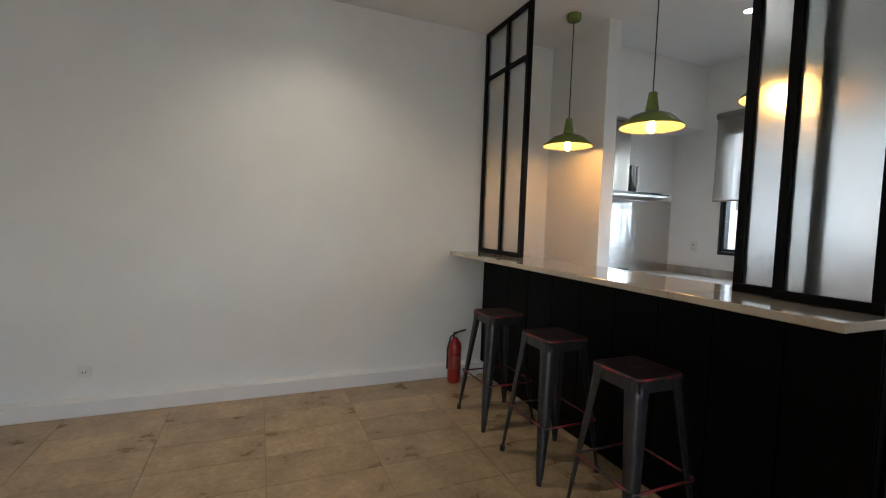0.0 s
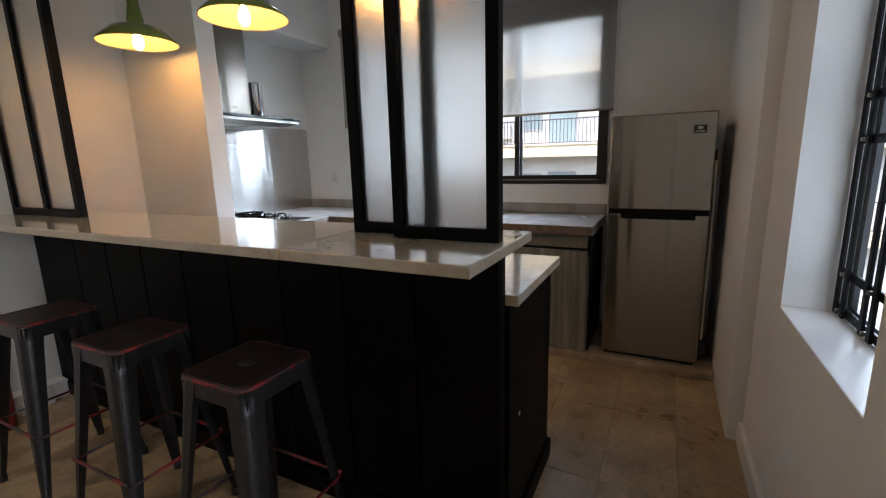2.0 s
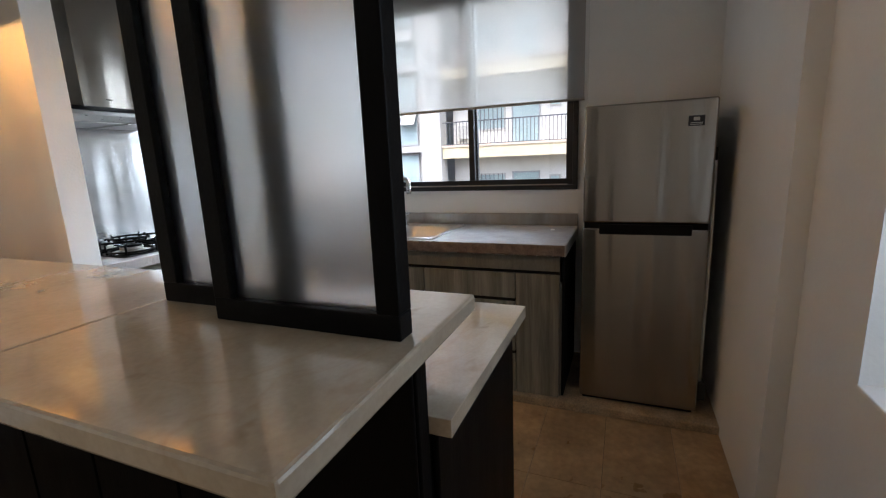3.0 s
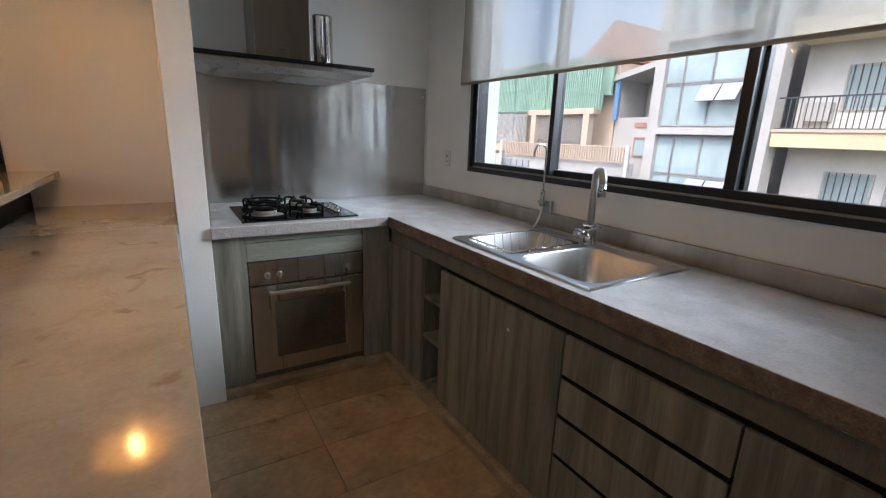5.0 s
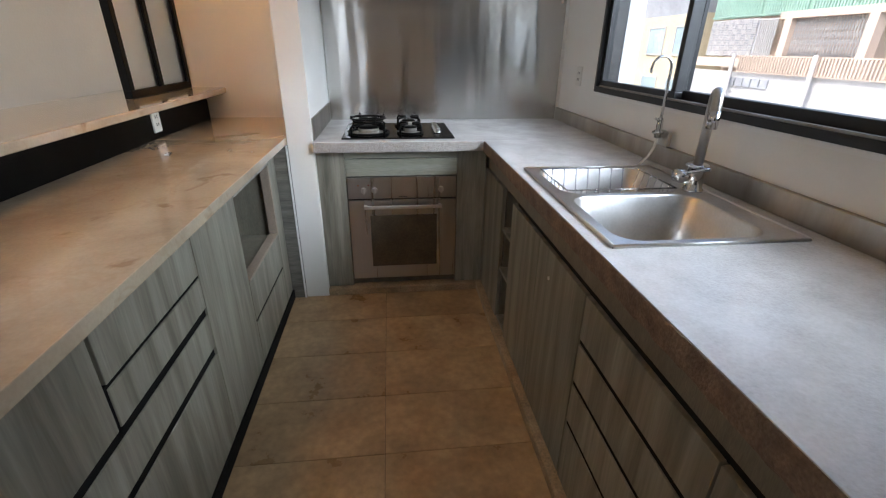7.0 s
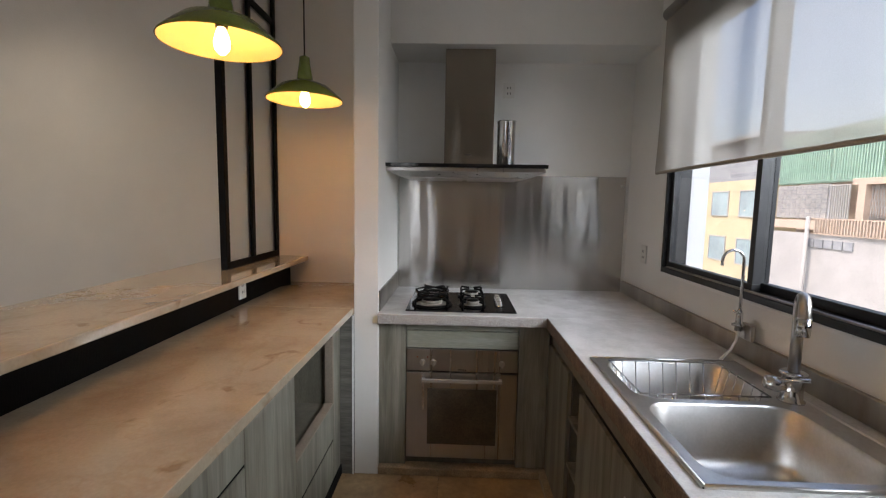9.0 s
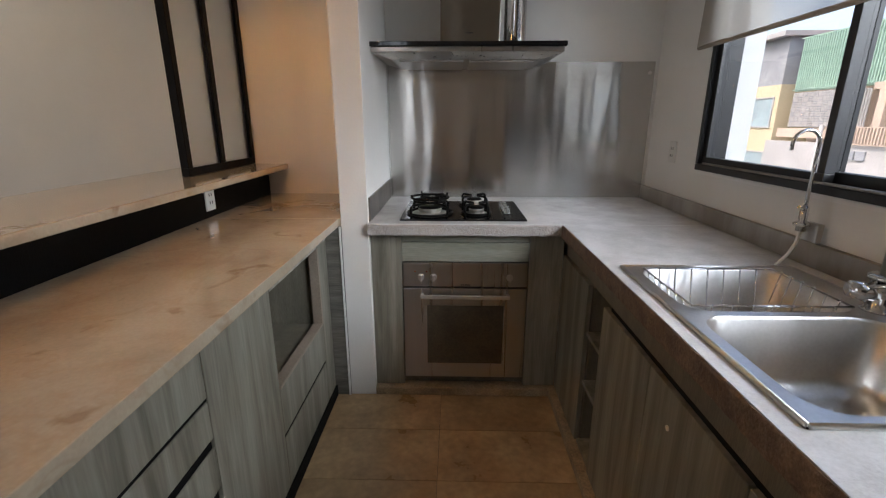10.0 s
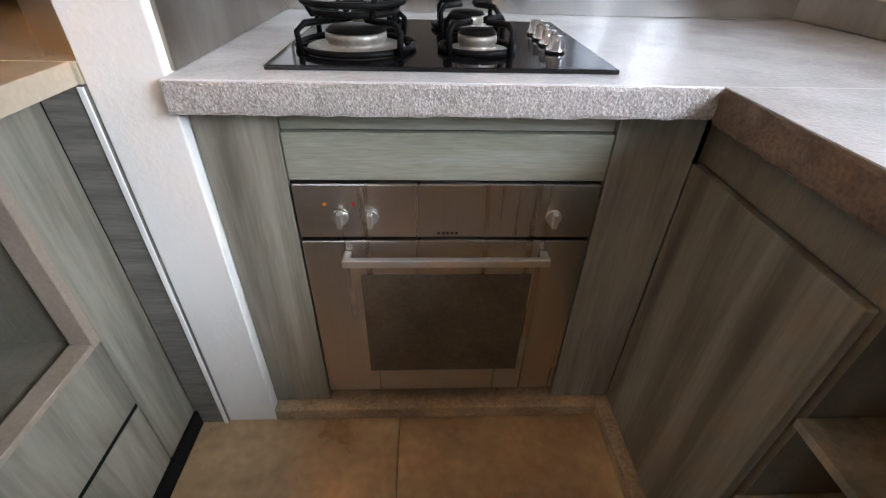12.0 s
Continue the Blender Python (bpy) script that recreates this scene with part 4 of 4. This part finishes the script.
# ---- ceiling downlight ----
def downlight(x, y):
    dl = thing("downlight", x, y, CEILZ, "small recessed round ceiling downlight", "downlight", "ceiling downlights")
    part("ring", turned(bmesh.new(), x, y, [(0.035, CEILZ - 0.001), (0.05, CEILZ - 0.004), (0.052, CEILZ - 0.001)], 24), PLASTIC, dl)
    part("lens", turned(bmesh.new(), x, y, [(0, CEILZ - 0.002), (0.034, CEILZ - 0.002)], 24), SPOT, dl)


downlight(0.27, -0.58)
downlight(-2.82, -0.15)

# ---- outside ----
structure("ground", B(1.6, 400, -300, 300, -4.3, -4.0), OGROUND, "grey street far below the window", "ground")
structure("road", B(-400, 1.6, -300, -5.8, -4.3, -4.004), OGROUND, "grey yard below the windows", "ground")


def facade(name, x, y0, y1, z0, z1, deep, material, label):
    h = thing(name, x, (y0 + y1) / 2, -4, label, "building")
    part("wall", B(x, x + deep, y0, y1, z0, z1), material, h)
    return h


def far_window(h, x, y0, y1, z0, z1, bars=0, frame_mat=None):
    w = part("window", boxes([(x - 0.06, x - 0.005, y0 - 0.05, y1 + 0.05, z0 - 0.06, z0), (x - 0.06, x - 0.005, y0 - 0.05, y1 + 0.05, z1, z1 + 0.06), (x - 0.06, x - 0.005, y0 - 0.05, y0, z0, z1), (x - 0.06, x - 0.005, y1, y1 + 0.05, z0, z1)]), frame_mat or OWHITE, h)
    part("pane", B(x - 0.03, x - 0.006, y0, y1, z0, z1), OGLASS, w)
    for k in range(bars):
        y = y0 + (k + 0.5) * (y1 - y0) / bars
        part("bar", B(x - 0.075, x - 0.062, y - 0.012, y + 0.012, z0 - 0.05, z1 + 0.05), ORAIL, w)


def railing(h, x, y0, y1, z0, z1, step, material, thick=0.02):
    r = part("railing", boxes([(x - 0.02, x + 0.02, y0, y1, z1 - 0.04, z1), (x - 0.015, x + 0.015, y0, y1, z0, z0 + 0.03)] + [(x - thick / 2, x + thick / 2, y0 + i * step, y0 + i * step + thick, z0 + 0.03, z1 - 0.04) for i in range(int((y1 - y0) / step))]), material, h)
    return r


# apartment block with balconies
ap = facade("apartment_building", 15.2, -9, 3.9, -4, 11, 6, OPALE, "white apartment block with balconies and yellow slabs")
for zf in (-1.4, 1.4, 4.2, 7.0):
    part("balcony", B(14.0, 15.2, -9, 3.92, zf - 0.02, zf + 0.4), OYELLOW, ap)
    part("slab_edge", B(13.96, 14.0, -9, 3.94, zf + 0.38, zf + 0.46), OPEACH, ap)
    railing(ap, 14.05, -9, 3.9, zf + 0.46, zf + 1.3, 0.13, ORAIL, 0.022)
    for y in (2.3, -1.6, -5.4):
        far_window(ap, 15.2, y - 0.45, y + 0.55, zf + 1.05, zf + 2.1, 6)
        far_window(ap, 15.2, y - 1.75, y - 0.8, zf + 0.45, zf + 2.15, 0, OGREY)
        far_window(ap, 15.2, y - 2.5, y - 2.2, zf + 1.75, zf + 2.0, 0, OWHITE)
    ac = part("air_conditioner", B(14.85, 15.19, 3.0, 3.6, zf + 0.7, zf + 1.2, r=0.02), OWHITE, ap)
part("column", B(13.9, 14.5, 3.94, 4.75, -4, 11), OWHITE, ap)

# glazed building
gb = facade("glazed_building", 14.3, 4.8, 7.9, -4, 9, 6, OWHITE, "white building with large bluish window walls")
for zf in (-1.1, 1.85, 4.8):
    part("band", B(14.0, 14.3, 4.76, 7.5, zf - 0.18, zf + 0.05), OWHITE, gb)
    for i in range(3):
        for j in range(2):
            far_window(gb, 14.28, 5.05 + i * 0.95, 5.92 + i * 0.95, zf + 0.15 + j * 1.35, zf + 1.4 + j * 1.25, 0, OGREY)
    for i in range(2):
        aw = bmesh.new()
        vs = [aw.verts.new(p) for p in ((13.85, 5.0 + i * 0.64, zf + 0.85), (13.85, 5.58 + i * 0.64, zf + 0.85), (14.2, 5.58 + i * 0.64, zf + 1.35), (14.2, 5.0 + i * 0.64, zf + 1.35), (13.88, 5.0 + i * 0.64, zf + 0.83), (13.88, 5.58 + i * 0.64, zf + 0.83), (14.23, 5.58 + i * 0.64, zf + 1.33), (14.23, 5.0 + i * 0.64, zf + 1.33))]
        for f in ((0, 1, 2, 3), (7, 6, 5, 4), (0, 4, 5, 1), (1, 5, 6, 2), (2, 6, 7, 3), (3, 7, 4, 0)):
            aw.faces.new([vs[k] for k in f])
        part("awning_window", aw, OWHITE, gb)
part("corner_post", B(14.05, 14.3, 7.5, 7.88, -4, 9), OWHITE, gb)

# old house with an open upper room and a blue sheet
oh = thing("old_house", 16, 9.1, -4, "pale house with an open dark loggia and a blue sheet", "building")
part("wall", boxes([(15.0, 20, 7.95, 10.0, -4, 2.3), (15.0, 16.6, 7.95, 8.35, 2.3, 3.7), (15.0, 16.6, 9.84, 10.0, 2.3, 3.7), (16.6, 20, 7.95, 10.0, 2.3, 3.7)]), OWHITE, oh)
part("upper_wall", B(17.0, 20, 6.5, 9.3, 3.7, 7.5), OROOF, oh, "faded red upper storey")
bm = bmesh.new()
vs = [bm.verts.new(p) for p in ((14.7, 7.9, 4.32), (14.7, 10.1, 3.86), (20, 10.1, 3.86), (20, 7.9, 4.32), (14.7, 7.9, 4.1), (14.7, 10.1, 3.64), (20, 10.1, 3.64), (20, 7.9, 4.1))]
for f in ((0, 1, 2, 3), (7, 6, 5, 4), (0, 4, 5, 1), (1, 5, 6, 2), (2, 6, 7, 3), (3, 7, 4, 0)):
    bm.faces.new([vs[k] for k in f])
part("roof", bm, OWHITE, oh)
far_window(oh, 15.0, 8.5, 8.95, 0.9, 1.5, 0, OROOF)
part("sign", B(14.95, 14.995, 8.5, 9.05, 1.93, 2.1), OROOF, oh)
part("blue_sheet", B(14.8, 14.86, 9.82, 10.02, 2.2, 3.95), OBLUE, oh)

# house with green slatted screens
gh = facade("green_screen_house", 15.0, 10.05, 17.9, -4, 4.4, 6, OPEACH, "house behind green slatted screens and pierced blocks")
for y0, y1 in ((10.05, 13.0), (13.05, 15.1), (15.15, 17.9)):
    railing(gh, 14.0, y0, y1, 2.6, 4.6, 0.11, OGREEN, 0.05)
part("green_band", B(14.1, 14.2, 10.05, 17.9, 2.55, 3.15), OGREEN, gh)
part("rear_screen", B(14.6, 14.7, 10.05, 17.9, 3.15, 4.5), OGREEN, gh)
part("lintel", B(13.9, 14.3, 10.2, 14.0, 2.4, 2.62), OPEACH, gh)
for y in (10.4, 13.45):
    part("pillar", B(13.9, 14.2, y, y + 0.3, 1.1, 2.4), OPEACH, gh)
bm = bmesh.new()
for i in range(28):
    for s in (-1, 1):
        y = 10.75 + i * 0.1
        tube(bm, [(14.1, y, 1.15), (14.1, y + s * 0.07, 1.45), (14.1, y, 1.75), (14.1, y + s * 0.07, 2.05), (14.1, y, 2.4)], 0.014, 4)
part("folding_grille", bm, OWHITE, gh)
pb = part("pierced_wall", B(14.06, 14.1, 15.1, 17.8, 1.15, 2.5), OGREY, gh)
for i in range(10):
    for j in range(7):
        y, z = 15.15 + i * 0.265, 1.18 + j * 0.19
        for k in range(3):
            if (i + j) % 2:
                part("block_slat", B(14.0, 14.06, y, y + 0.24, z + k * 0.06, z + k * 0.06 + 0.035), OWHITE, pb)
            else:
                part("block_slat", B(14.0, 14.06, y + k * 0.085, y + k * 0.085 + 0.055, z, z + 0.175), OWHITE, pb)
railing(gh, 13.95, 14.1, 15.05, 1.15, 2.45, 0.1, OWHITE, 0.04)
part("peach_band", B(13.7, 14.1, 15.1, 17.9, 0.75, 1.1), OPEACH, gh)
railing(gh, 13.4, 7.95, 15.0, 0.6, 1.2, 0.12, OPEACH, 0.05)
part("terrace_wall", B(13.5, 13.7, 7.95, 18.2, -4, 0.6), OWHITE, gh)
for k in range(5):
    part("vent", B(13.44, 13.49, 13.2 + k * 0.42, 13.55 + k * 0.42, 0.1, 0.4), OGREY, gh)
for y in (7.98, 11.4, 15.05):
    part("downpipe", tube(bmesh.new(), [(13.3, y, -4), (13.3, y, 1.25)], 0.07, 10), OWHITE, gh)
part("roof", boxes([(14.3, 21, 10.1, 18, 4.5, 4.6)]), OROOF, gh)
bm = bmesh.new()
vs = [bm.verts.new(p) for p in ((17, 9.5, 4.3), (17, 15, 4.3), (17, 12.2, 6.6), (23, 9.5, 4.3), (23, 15, 4.3), (23, 12.2, 6.6))]
for f in ((0, 1, 2), (3, 5, 4), (0, 2, 5, 3), (1, 4, 5, 2), (0, 3, 4, 1)):
    bm.faces.new([vs[i] for i in f])
rh = thing("roof_house", 20, 12.2, -4, "far house with a red tiled gable roof", "building")
part("gable", bm, OROOF, rh)
part("wall", B(17.1, 22.9, 9.7, 14.8, -4, 4.29), OPEACH, rh)

# yellow house further along
yh = facade("yellow_house", 14.0, 18.6, 32, -4, 2.9, 6, OYELLOW, "yellow rendered house with green shuttered windows")
part("upper_storey", B(14.0, 20, 18.6, 32, 2.9, 4.8), OGREY, yh)
part("roof", B(13.6, 20, 18.4, 32, 4.8, 5.0), OWHITE, yh)
part("pipe", B(13.7, 13.95, 24.4, 25.6, -4, 5), OWHITE, yh)
for y in (19.6, 22.0, 27):
    for z in (-1.2, 1.15):
        far_window(yh, 14.0, y - 0.7, y + 0.7, z, z + 1.2, 0, OWHITE)

# ---- floor tiles ----
def tile_mesh(w, d):
    bm = bmesh.new()
    box(bm, 0.0015, w - 0.0015, 0.0015, d - 0.0015, -0.006, 0.0)
    me = bpy.data.meshes.new("tile")
    bmesh.ops.recalc_face_normals(bm, faces=bm.faces)
    bm.to_mesh(me)
    bm.free()
    me.materials.append(TILE)
    return me


fl = thing("floor", -2.5, -2.2, 0, "brown stone-look floor tiles with thin joints", "floor", kind="structure")
meshes = {}
for i in range(-11, 3):
    x0, x1 = -0.115 + i * 0.6, -0.115 + (i + 1) * 0.6
    x0, x1 = max(x0, -6.2), min(x1, 1.1)
    if x1 - x0 < 0.02:
        continue
    for j in range(-18, 3):
        y0, y1 = max(j * 0.3, -5.2), min(j * 0.3 + 0.3, 0.71)
        if y1 - y0 < 0.02 or (x0 > -2.35 and y1 < -3.0):
            continue
        key = (round(x1 - x0, 3), round(y1 - y0, 3))
        if key not in meshes:
            meshes[key] = tile_mesh(*key)
        o = new("tile", meshes[key])
        o.parent = fl
        o.location = Vector((x0, y0, 0)) - ORG[fl]
